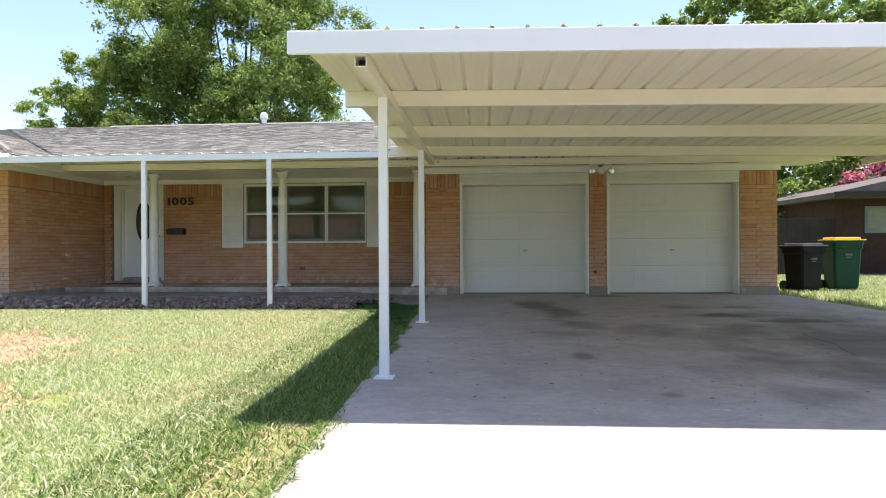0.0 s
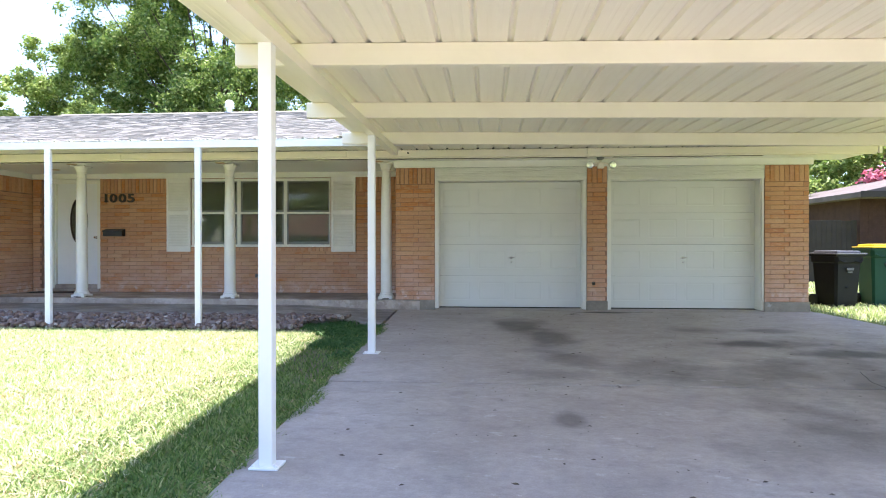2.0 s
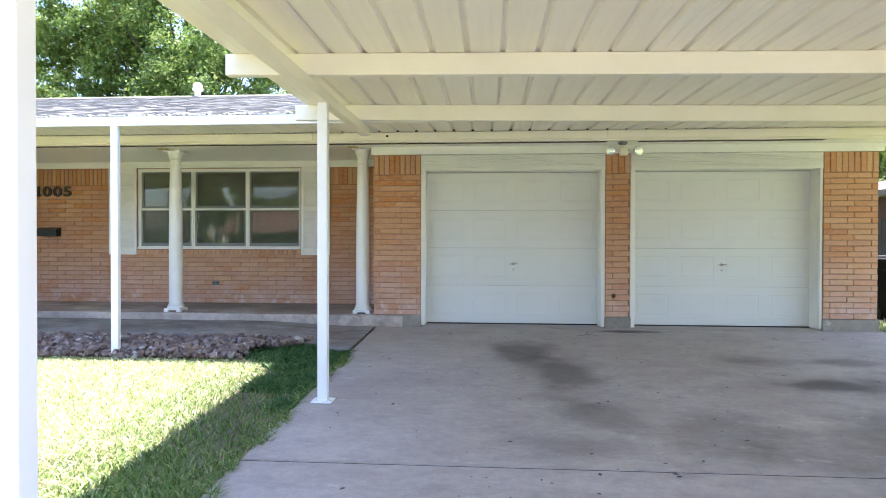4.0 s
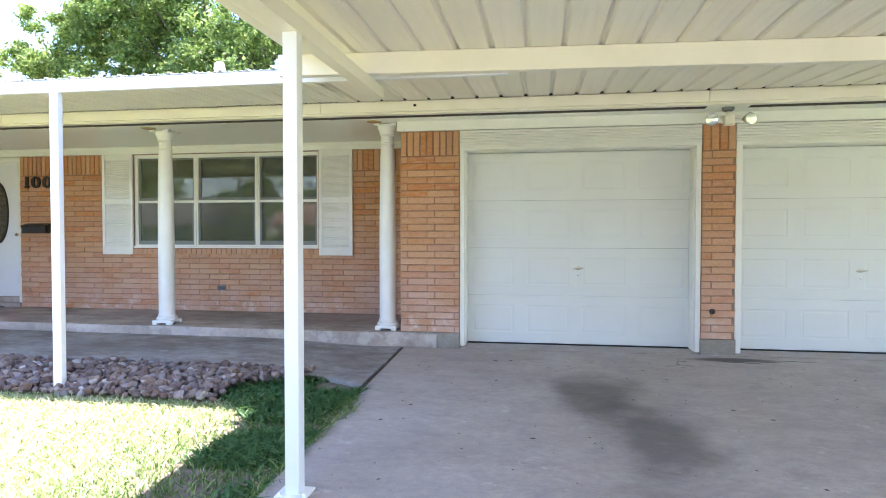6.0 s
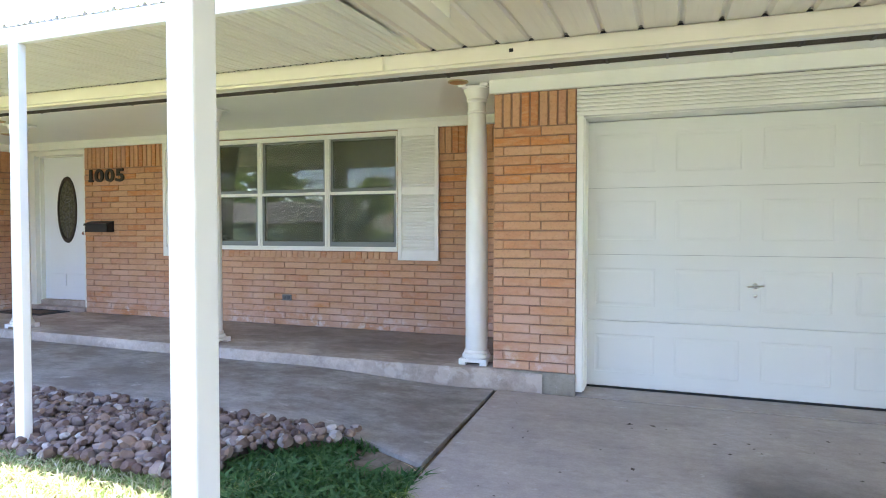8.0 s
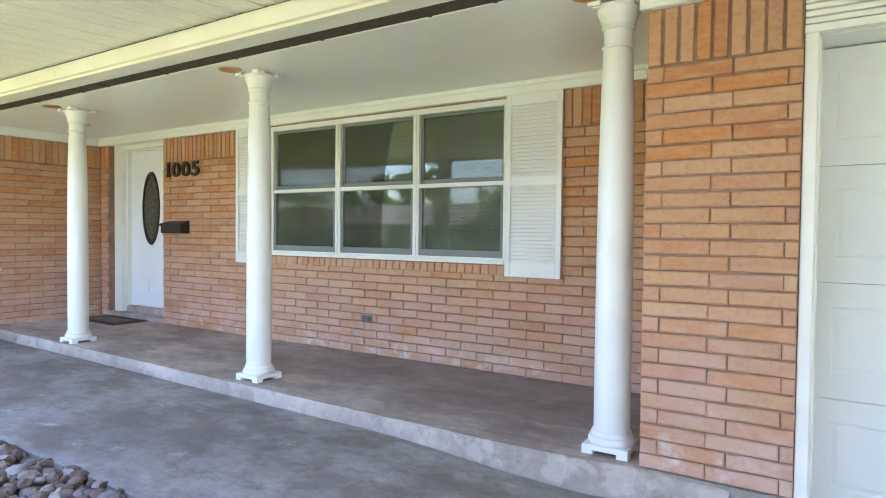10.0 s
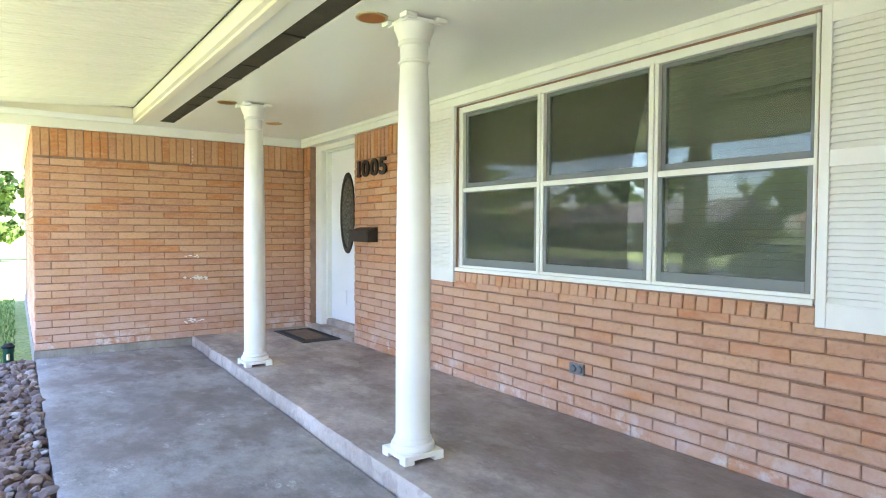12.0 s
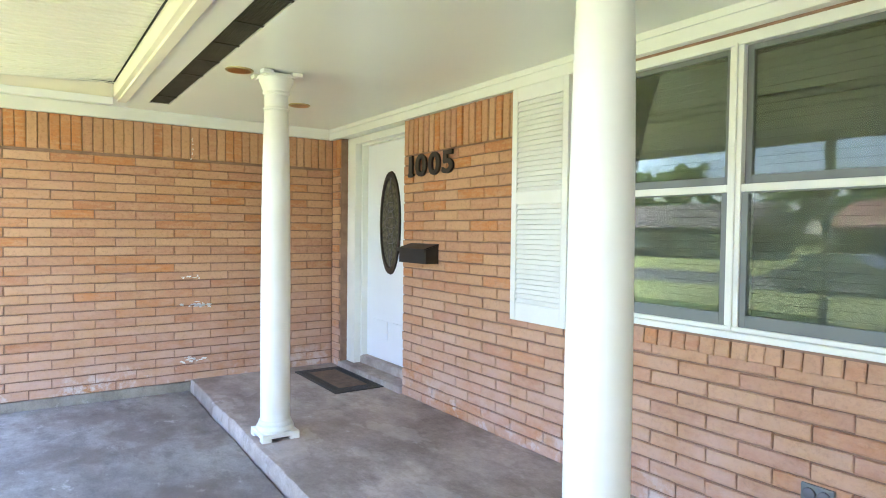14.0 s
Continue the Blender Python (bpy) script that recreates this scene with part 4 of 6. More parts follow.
# ---------- front door ----------
def front_door():
    y = 13.54
    d = thing("door_1", "white front door with an oval leaded glass light, closed", "door", (0, 0, 0), kind="structure")
    x0, x1, z0, z1 = -7.905, -7.0, 0.75, 2.79
    part("slab", boxes((x0, x1, y, y + 0.045, z0, z1), bev=0.003), M_DOOR, d)
    part("jamb", boxes((-8.09, x0 - 0.02, FACE_Y + 0.08, y + 0.08, 0.63, 2.862), (x0 - 0.045, x0 + 0.004, y - 0.06, y + 0.05, 0.73, 2.80), bev=0.005), M_TRIM, d)
    part("jamb", boxes((x1 + 0.02, -6.872, FACE_Y + 0.08, y + 0.08, 0.63, 2.862), (x1 - 0.004, x1 + 0.045, y - 0.06, y + 0.05, 0.73, 2.80), bev=0.005), M_TRIM, d)
    part("head", boxes((x0 - 0.02, x1 + 0.02, FACE_Y + 0.08, y + 0.08, 2.80, 2.862), (x0 - 0.045, x1 + 0.045, y - 0.06, y + 0.05, 2.785, 2.81), (-8.09, -6.875, FACE_Y + 0.022, y + 0.1, 2.863, SOF + 0.015), bev=0.005), M_TRIM, d)
    part("threshold", boxes((-8.09, -6.875, FACE_Y - 0.02, y - 0.05, 0.612, 0.672), (x0 - 0.04, x1 + 0.04, y - 0.06, y + 0.06, 0.64, 0.748), bev=0.012), M_PORCH, d, "worn grey concrete threshold")
    cx, cz, rx, rz = -7.445, 2.037, 0.166, 0.425

    def oval(k, s):
        return cx + s * rx * math.cos(k), cz + s * rz * math.sin(k)
    bm = bmesh.new()
    n = 48
    for (s0, yy0), (s1, yy1) in (((1.12, y - 0.001), (1.10, y - 0.018)), ((1.10, y - 0.018), (0.98, y - 0.02)), ((0.98, y - 0.02), (0.95, y - 0.004))):
        for k in range(n):
            a, b = 2 * math.pi * k / n, 2 * math.pi * (k + 1) / n
            q = [(*oval(a, s0), yy0), (*oval(b, s0), yy0), (*oval(b, s1), yy1), (*oval(a, s1), yy1)]
            bm.faces.new([bm.verts.new((u, w, v)) for u, v, w in q])
    bmesh.ops.remove_doubles(bm, verts=bm.verts, dist=1e-5)
    bmesh.ops.recalc_face_normals(bm, faces=bm.faces)
    part("oval_frame", bm, M_NUMBER, d, "dark oval rim", True)
    bm = bmesh.new()
    vs = [bm.verts.new((oval(2 * math.pi * k / n, 0.99)[0], y - 0.004, oval(2 * math.pi * k / n, 0.99)[1])) for k in range(n)]
    bm.faces.new(vs[::-1])
    part("oval_glass", bm, M_OVAL, d, "dark textured leaded glass")
    bm = bmesh.new()
    yy = y - 0.007
    for sx in (-1, 1):
        for zc, rr, hh in ((0.0, 0.05, 0.15), (0.0, 0.085, 0.10), (0.0, 0.11, 0.05), (0.19, 0.045, 0.09), (-0.19, 0.045, 0.09), (0.15, 0.08, 0.04), (-0.15, 0.08, 0.04), (0.29, 0.03, 0.05), (-0.29, 0.03, 0.05)):
            pts = [(cx + sx * rr * math.sin(math.pi * t / 12), yy, cz + zc + hh * math.cos(math.pi * t / 12)) for t in range(13)]
            tube(bm, pts, 0.002, 4)
    tube(bm, [(cx, yy, cz + 0.30), (cx, yy, cz + 0.40)], 0.004, 5)
    tube(bm, [(cx, yy, cz - 0.40), (cx, yy, cz - 0.30)], 0.004, 5)
    part("caming", bm, M_LIDGREY, d, "dull lead scrollwork lines", True)
    for zc in (1.02, 1.28):
        bm = bmesh.new()
        for a in (-1, 1):
            xx = cx + a * 0.19
            box(bm, xx - 0.145, xx + 0.145, y - 0.006, y + 0.002, zc - 0.08 if zc < 1.2 else zc - 0.07, zc + 0.10 if zc < 1.2 else zc + 0.06, 0.005)
        if zc < 1.2:
            part("raised_panel", bm, M_DOOR, d)
        else:
            bm.free()
    kb = lathe([(0.028, 0), (0.028, 0.006), (0.011, 0.012), (0.011, 0.035), (0.024, 0.045), (0.027, 0.06), (0.018, 0.072)], 20)
    bmesh.ops.rotate(kb, verts=kb.verts, matrix=Matrix.Rotation(radians(90), 3, "X"))
    bmesh.ops.translate(kb, verts=kb.verts, vec=(x1 - 0.075, y, 1.70))
    part("door_handle", kb, M_STEEL, d, "satin metal knob", True)


front_door()
setting("wall_inside", boxes((-8.4, -0.4, 13.72, 13.8, 0.3, 3.0)), M_DARK, "dark wall closing the house behind the door", "wall")


# ---------- house number, mailbox, outlet, mat ----------
def house_number():
    g = thing("house_number", "dark bronze serif numerals 1005 on the brick", "house number", (-6.755, FACE_Y - 0.004, 2.400))
    x = 0.0
    for ch in "1005":
        cu = bpy.data.curves.new("digit", "FONT")
        cu.body, cu.size, cu.extrude, cu.bevel_depth, cu.offset = ch, 0.228, 0.008, 0.002, 0.0045
        tmp = bpy.data.objects.new("digit_outline", cu)
        scene.collection.objects.link(tmp)
        me = bpy.data.meshes.new_from_object(tmp.evaluated_get(bpy.context.evaluated_depsgraph_get()))
        bpy.data.objects.remove(tmp)
        bm = bmesh.new()
        bm.from_mesh(me)
        bmesh.ops.rotate(bm, verts=bm.verts, matrix=Matrix.Rotation(radians(90), 3, "X"))
        bmesh.ops.scale(bm, verts=bm.verts, vec=(1.38, 1, 1))
        lo = min(v.co.x for v in bm.verts)
        wd = max(v.co.x for v in bm.verts) - lo
        bmesh.ops.translate(bm, verts=bm.verts, vec=(x - lo, -0.012, 0))
        if ch == "1":
            box(bm, x - 0.012, x + wd + 0.02, -0.022, -0.002, 0.0, 0.02, 0.002)
        part("digit", bm, M_NUMBER, g)
        x += wd + (0.05 if ch == "1" else 0.03)


house_number()


def mailbox():
    b = thing("mailbox", "black metal wall mailbox with a sloping lid", "mailbox", (-6.54, FACE_Y, 1.72))
    part("body", prism([(0, 0.0), (-0.115, 0.0), (-0.115, 0.105), (0, 0.14)], "x", -0.195, 0.195), M_BLACK, b)
    part("lid", prism([(0.0, 0.142), (-0.128, 0.106), (-0.128, 0.085), (-0.132, 0.085), (-0.132, 0.112), (0.0, 0.15)], "x", -0.2, 0.2), M_BLACK, b, "hinged black lid")


mailbox()


def outlet():
    o = thing("outdoor_outlet", "grey weatherproof wall outlet with two flip covers", "outlet", (-3.635, FACE_Y, 0.945))
    part("plate", boxes((-0.062, 0.062, -0.016, 0.0, -0.036, 0.036), bev=0.004), M_GREYSASH, o)
    for sx in (-1, 1):
        c = lathe([(0.024, 0), (0.024, 0.008), (0.018, 0.012)], 20)
        bmesh.ops.rotate(c, verts=c.verts, matrix=Matrix.Rotation(radians(90), 3, "X"))
        bmesh.ops.translate(c, verts=c.verts, vec=(sx * 0.028, -0.016, 0))
        part("cover", c, M_LIDGREY, o, "", True)


outlet()


def door_mat():
    m = thing("door_mat", "dark rubber doormat with a worn brown centre", "doormat", (-7.60, 13.085, 0.616))
    part("border", boxes((-0.46, 0.46, -0.225, 0.225, 0, 0.010), bev=0.004), M_MAT, m)
    part("field", boxes((-0.33, 0.33, -0.13, 0.13, 0.009, 0.014), bev=0.003), M_MATIN, m, "brown fibre centre")
    bm = bmesh.new()
    for sx in (-1, 1):
        for k in range(11):
            tube(bm, [(sx * (0.35 + 0.04 * (1 + math.cos(t))), -0.19 + k * 0.037 + 0.016 * math.sin(t), 0.011) for t in [i * math.pi / 4 for i in range(8)]], 0.004, 4)
    for sy in (-1, 1):
        for k in range(20):
            tube(bm, [(-0.36 + k * 0.037 + 0.016 * math.sin(t), sy * (0.145 + 0.03 * (1 + math.cos(t))), 0.011) for t in [i * math.pi / 4 for i in range(8)]], 0.004, 4)
    part("scrollwork", bm, M_MAT, m, "moulded scroll border")


door_mat()


def pipe_stub():
    p = thing("pipe_stub", "small rusty capped pipe stub in a brick pier", "pipe", (2.60, GY - 0.002, 0.905))
    for name, prof, mat in (("flange", [(0.030, 0), (0.030, 0.006), (0.022, 0.010)], M_VENT), ("cap", [(0.017, 0.008), (0.017, 0.034), (0.010, 0.038)], M_NUMBER)):
        bm = lathe(prof, 18)
        bmesh.ops.rotate(bm, verts=bm.verts, matrix=Matrix.Rotation(radians(90), 3, "X"))
        part(name, bm, mat, p, "", True)


pipe_stub()


# ---------- floodlight ----------
def floodlight():
    f = thing("floodlight", "twin-bulb floodlight with a cream sensor box under the eave", "floodlight", (2.66, 11.66, SOF))
    part("canopy", lathe([(0.03, -0.045), (0.055, -0.03), (0.06, -0.004)], 24), M_GREYSASH, f, "grey round mounting plate", True)
    part("stem", tube(bmesh.new(), [(0, 0, -0.03), (0, -0.01, -0.10)], 0.022, 12), M_CREAM, f, "", True)
    part("sensor", boxes((-0.05, 0.05, -0.075, 0.005, -0.185, -0.09), bev=0.012), M_CREAM, f, "cream sensor box")
    for sx in (-1, 1):
        part("arm", tube(bmesh.new(), [(sx * 0.03, -0.02, -0.10), (sx * 0.08, -0.03, -0.105), (sx * 0.12, -0.02, -0.115)], 0.017, 10), M_CREAM, f, "", True)
        b = lathe([(0.02, 0.0), (0.03, 0.03), (0.054, 0.075), (0.062, 0.10), (0.058, 0.113), (0.03, 0.122)], 28)
        bmesh.ops.rotate(b, verts=b.verts, matrix=Matrix.Rotation(radians(100), 3, "X") @ Matrix.Rotation(radians(sx * 22), 3, "Y"))
        bmesh.ops.translate(b, verts=b.verts, vec=(sx * 0.14, -0.01, -0.118))
        part("bulb", b, M_BULB, f, "silvered reflector bulb", True)


floodlight()


# ---------- ribbed pans ----------
def pan_profile(x0, x1, pitch):
    """Across the pans: flat trays with upright ribs; from left to right, (x, rise)."""
    pts, x = [], x0
    while x < x1 - 1e-6:
        e = min(x + pitch, x1)
        w = e - x
        for u, h in ((0, 0), (0.25, 0), (0.28, 0.0015), (0.34, 0.0015), (0.37, 0), (0.52, 0), (0.55, 0.0015), (0.61, 0.0015), (0.64, 0), (0.80, 0), (0.85, 0.018), (0.88, 0.022), (0.91, 0.022), (0.94, 0.018), (0.99, 0.0)):
            pts.append((x + u * w, h))
        x = e
    pts.append((x1, 0))
    return pts


def fine_profile(x0, x1):
    """Close flutes with a taller rib now and then."""
    pts, x, k = [], x0, 0
    while x < x1 - 0.056:
        pts += [(x, 0), (x + 0.03, 0), (x + 0.037, 0.006), (x + 0.048, 0.006)] if k % 4 else [(x, 0), (x + 0.016, 0), (x + 0.024, 0.016), (x + 0.034, 0.019), (x + 0.044, 0.016), (x + 0.052, 0)]
        x += 0.055
        k += 1
    return pts + [(x1, 0)]


def pan_roof(name, x0, x1, y0, z0, y1, z1, pitch, label, parent=None, fine=False):
    pts = fine_profile(x0, x1) if fine else pan_profile(x0, x1, pitch)
    bm = bmesh.new()
    ny = 5
    lay = []
    for t in (0.0, 0.004):
        rows = []
        for j in range(ny + 1):
            y, z = y0 + (y1 - y0) * j / ny, z0 + (z1 - z0) * j / ny
            rows.append([bm.verts.new((x, y, z + h + t)) for x, h in pts])
        lay.append(rows)
    for rows in lay:
        for a, b in zip(rows, rows[1:]):
            for i in range(len(pts) - 1):
                bm.faces.new((a[i], a[i + 1], b[i + 1], b[i]))
    for j in (0, ny):
        for i in range(len(pts) - 1):
            bm.faces.new((lay[0][j][i], lay[1][j][i], lay[1][j][i + 1], lay[0][j][i + 1]))
    return bm


LX, RX = -0.93, 7.25
carport = thing("carport", "white and cream metal carport with ribbed pan roof", "carport", (0, 0, 0), kind="structure")


def lean(bm):
    """The carport climbs a little towards the house and sags a little to the far side."""
    for v in bm.verts:
        v.co.z += 0.0175 * (v.co.y - 3.92) - 0.0145 * (v.co.x + 0.9)
    return bm


part("roof_pans", lean(pan_roof("roof_pans", LX, RX, 3.95, 2.912, 9.72, 2.912, 0.243, "")), M_PAN, carport, "streaked cream ribbed metal pans")
rear = pan_roof("roof_pans", LX - 0.3, RX, 9.69, 0.0, EY - 0.03, 1.0, 0.243, "")
for v in rear.verts:
    k = (v.co.y - 9.69) / (EY - 0.03 - 9.69)
    v.co.z += -k + (1 - k) * (2.902 + 0.0175 * 5.77 - 0.0145 * (v.co.x + 0.9)) + k * 3.066
part("roof_pans", rear, M_PAN, carport, "streaked cream ribbed metal pans")
part("front_fascia", lean(boxes((LX, RX, 3.92, 3.96, 2.745, 2.905), bev=0.006)), M_FASCIA, carport, "wide white front fascia")
for y, x0 in ((5.77, LX), (7.69, -0.99), (9.48, -1.05)):
    part("purlin", lean(boxes((x0, RX, y - 0.04, y + 0.04, 2.758, 2.911), bev=0.008)), M_CREAM, carport)


def carport_beam(x):
    bm = bmesh.new()
    a, t = 0.043, 0.006
    z = 2.714
    for d in ((x - a, x - a + t), (x + a - t, x + a)):
        box(bm, d[0], d[1], 4.0, 9.9, z - a, z + a)
    box(bm, x - a + t, x + a - t, 4.0, 9.9, z - a, z - a + t)
    box(bm, x - a + t, x + a - t, 4.0, 9.9, z + a - t, z + a)
    box(bm, x - a + t, x + a - t, 9.88, 9.89, z - a + t, z + a - t)
    part("side_beam", lean(bm), M_CREAM, carport, "square tube beam with open end")
    part("plug", lean(boxes((x - a + t, x + a - t, 4.12, 4.13, z - a + t, z + a - t))), M_DARK, carport)


def carport_post(x, y):
    g = grade(y)
    top = 2.671 + 0.0175 * (y - 3.92) - 0.0145 * (x + 0.9)
    p = thing("carport_post", "white square metal carport post on a bolted foot plate", "post", (x, y, g), "carport posts")
    part("shaft", boxes((-0.039, 0.039, -0.039, 0.039, 0.006, top - g), bev=0.006), M_FASCIA, p)
    part("foot_plate", boxes((-0.085, 0.085, -0.075, 0.075, 0, 0.012), bev=0.003), M_FASCIA, p)
    for sx in (-1, 1):
        part("bolt", lathe([(0.009, 0.011), (0.009, 0.022), (0.005, 0.026)], 8, None, (sx * 0.066, -0.05, 0)), M_FASCIA, p)


for x in (-0.425, 6.45):
    carport_beam(x)
    for y in (4.97, 8.2):
        carport_post(x, y)

# ---------- porch cover ----------
cover = thing("porch_cover", "white metal porch awning with ribbed pans and slim posts", "awning", (0, 0, 0), kind="structure")
part("roof_pans", pan_roof("roof_pans", -7.84, LX - 0.142, 9.70, 2.976, EY - 0.03, 3.068, 0.243, "", None, True), M_PANCLEAN, cover, "glossy cream ribbed metal pans")
part("front_beam", boxes((-8.35, 0.6, 9.70, 9.745, 2.872, 2.972), bev=0.006), M_FASCIA, cover, "white front beam")
part("end_beam", boxes((-7.84, -7.81, 9.746, EY - 0.05, 2.90, 2.955), bev=0.004), M_FASCIA, cover)
for x in (-5.27, -3.115):
    p = thing("porch_post", "slim white square metal porch post", "post", (x, 9.725, 0.36), "porch posts")
    part("shaft", boxes((-0.04, 0.04, -0.028, 0.028, 0, 2.872 - 0.36), bev=0.006), M_FASCIA, p)


# ---------- house roof ----------
def shingle_roof():
    """Main slope facing the street, with the wing's hip, as courses of lapped shingles."""
    s = 0.313
    E0, EZ = EY - 0.06, 3.075
    R = 18.0
    roof = thing("house_roof", "low grey asphalt shingle roof, weathered", "roof", kind="structure")
    bm = bmesh.new()
    zr = EZ + s * (R - E0)
    # decks: main front, main back, wing sides and hip
    V = lambda *p: bm.verts.new(p)
    xr, xl = 6.8, -18.0
    f = bm.faces.new((V(-7.75, E0, EZ - 0.02), V(xr, E0, EZ - 0.02), V(xr, R, zr - 0.02), V(-15, R, zr - 0.02)))
    f = bm.faces.new((V(xr, R, zr - 0.02), V(xr, 23, EZ), V(-18, 23, EZ), V(-15, R, zr - 0.02)))
    wx, wr = -7.75, -11.6
    wz = EZ + s * (wx - wr)
    fy = 9.85
    bm.faces.new((V(wx, fy, EZ - 0.02), V(wx, E0, EZ - 0.02), V(wr, E0 + (wx - wr), wz - 0.02), V(wr, fy + (wx - wr), wz - 0.02)))
    bm.faces.new((V(wx, fy, EZ - 0.02), V(wr, fy + (wx - wr), wz - 0.02), V(wr - (wx - wr), fy, EZ - 0.02)))
    bm.faces.new((V(wr - (wx - wr), fy, EZ - 0.02), V(wr, fy + (wx - wr), wz - 0.02), V(wr, 15.5, wz - 0.02), V(wr - (wx - wr), 15.5, EZ - 0.02)))
    part("deck", bm, M_DARK, roof)

    def tabs(origin, along, up, rows, span):
        vs, fs = [], []
        o, a, u = Vector(origin), Vector(along), Vector(up)
        nrm = a.cross(u).normalized()
        for r in range(rows):
            t0, t1 = span(r * 0.14)
            x = t0
            while x < t1:
                w = random.uniform(0.13, 0.26)
                e = min(x + w, t1)
                lift = 0.012 + random.choice((0, 0.007))
                p = [o + a * x + u * (r * 0.14) + nrm * lift, o + a * (e - 0.004) + u * (r * 0.14) + nrm * lift,
                     o + a * (e - 0.004) + u * (r * 0.14 + 0.20) + nrm * 0.002, o + a * x + u * (r * 0.14 + 0.20) + nrm * 0.002]
                q = [v - nrm * 0.01 for v in p[:2]]
                k = len(vs)
                vs += p + q
                fs += [(k, k + 1, k + 2, k + 3), (k + 4, k + 5, k + 1, k)]
                x = e
        return np.array(vs), np.array(fs)
    n = math.hypot(1, s)
    rows = int((R - E0) * n / 0.14)
    v, f = tabs((0, E0, EZ), (1, 0, 0), (0, 1 / n, s / n), rows, lambda d: (-7.75 - d / n, 6.8))
    tagged(raw("shingles", v, f, M_SHINGLE, roof), "", "", "", "stuff")
    rows = int((wx - wr) * n / 0.14)
    v, f = tabs((wx, 0, EZ), (0, 1, 0), (-1 / n, 0, s / n), rows, lambda d: (fy + d / n, E0 + d / n))
    tagged(raw("shingles", v, f, M_SHINGLE, roof), "", "", "", "stuff")
    v, f = tabs((0, fy, EZ), (1, 0, 0), (0, 1 / n, s / n), rows, lambda d: (wr - (wx - wr) + d / n, wx - d / n))
    tagged(raw("shingles", v, f, M_SHINGLE, roof), "", "", "", "stuff")
    part("ridge_cap", prism([(R - 0.15, zr - 0.03), (R, zr + 0.035), (R + 0.15, zr - 0.03)], "x", -11.0, 6.8), M_SHINGLE, roof)
    hip = bmesh.new()
    tube(hip, [(wx, fy, EZ + 0.01), (wr, fy + (wx - wr), wz + 0.01)], 0.05, 6)
    part("hip_cap", hip, M_SHINGLE, roof)
    part("wing_fascia", boxes((-15.5, -7.76, 9.80, 9.85, 2.945, 3.06), (-7.79, -7.75, 9.85, 11.3, 3.066, 3.075), bev=0.004), M_FASCIA, roof, "white front fascia of the wing")
    part("wing_soffit", boxes((-15.5, -8.30, 9.85, 10.48, 2.94, 2.955)), M_CEIL, roof)
    part("wing_frieze", boxes((-15.5, -8.285, 10.435, 10.467, 2.862, 2.94)), M_TRIM, roof)
    part("gable_board", prism([(E0, EZ - 0.14), (E0, EZ), (R, zr), (23, EZ), (23, EZ - 0.14), (R, zr - 0.16)], "x", 6.76, 6.80), M_TRIM, roof)
    part("gable_wall", prism([(EY, SOF + 0.02), (R, zr - 0.05), (22.5, SOF)], "x", 6.0, 6.04), M_MORTAR, roof)
    v = thing("roof_vent", "white capped metal vent pipe on the ridge", "vent pipe", (-6.2, R, zr - 0.02))
    part("pipe", lathe([(0.075, 0), (0.075, 0.2)], 20), M_FASCIA, v, "", True)
    part("cap", lathe([(0.10, 0.16), (0.125, 0.18), (0.125, 0.23), (0.11, 0.24), (0.115, 0.30), (0.07, 0.36), (0.02, 0.375)], 24), M_FASCIA, v, "", True)


shingle_roof()


# ---------- trees ----------
def leaf_cloud(centres, radii, count, size, seed):
    """Small leaves strewn over the shells of many clumps."""
    rng = np.random.default_rng(seed)
    c, r = np.array(centres), np.array(radii)
    k = rng.choice(len(c), count, p=(r ** 2) / (r ** 2).sum())
    d = rng.normal(size=(count, 3))
    d /= np.linalg.norm(d, axis=1)[:, None]
    dist = r[k] * np.abs(rng.normal(0.55, 0.38, count))
    p = c[k] + d * dist[:, None] * np.array([1, 1, 0.8])
    n = d + rng.normal(size=(count, 3)) * 0.7 + np.array([0, 0, 0.4])
    n /= np.linalg.norm(n, axis=1)[:, None]
    t = np.cross(n, rng.normal(size=(count, 3)))
    t /= np.linalg.norm(t, axis=1)[:, None]
    b = np.cross(n, t)
    s = size * (0.6 + 0.8 * rng.random(count))[:, None]
    v = np.stack([p - t * s, p + b * s * 0.5, p + t * s, p - b * s * 0.5], axis=1).reshape(-1, 3)
    return v, np.arange(count * 4).reshape(-1, 4)


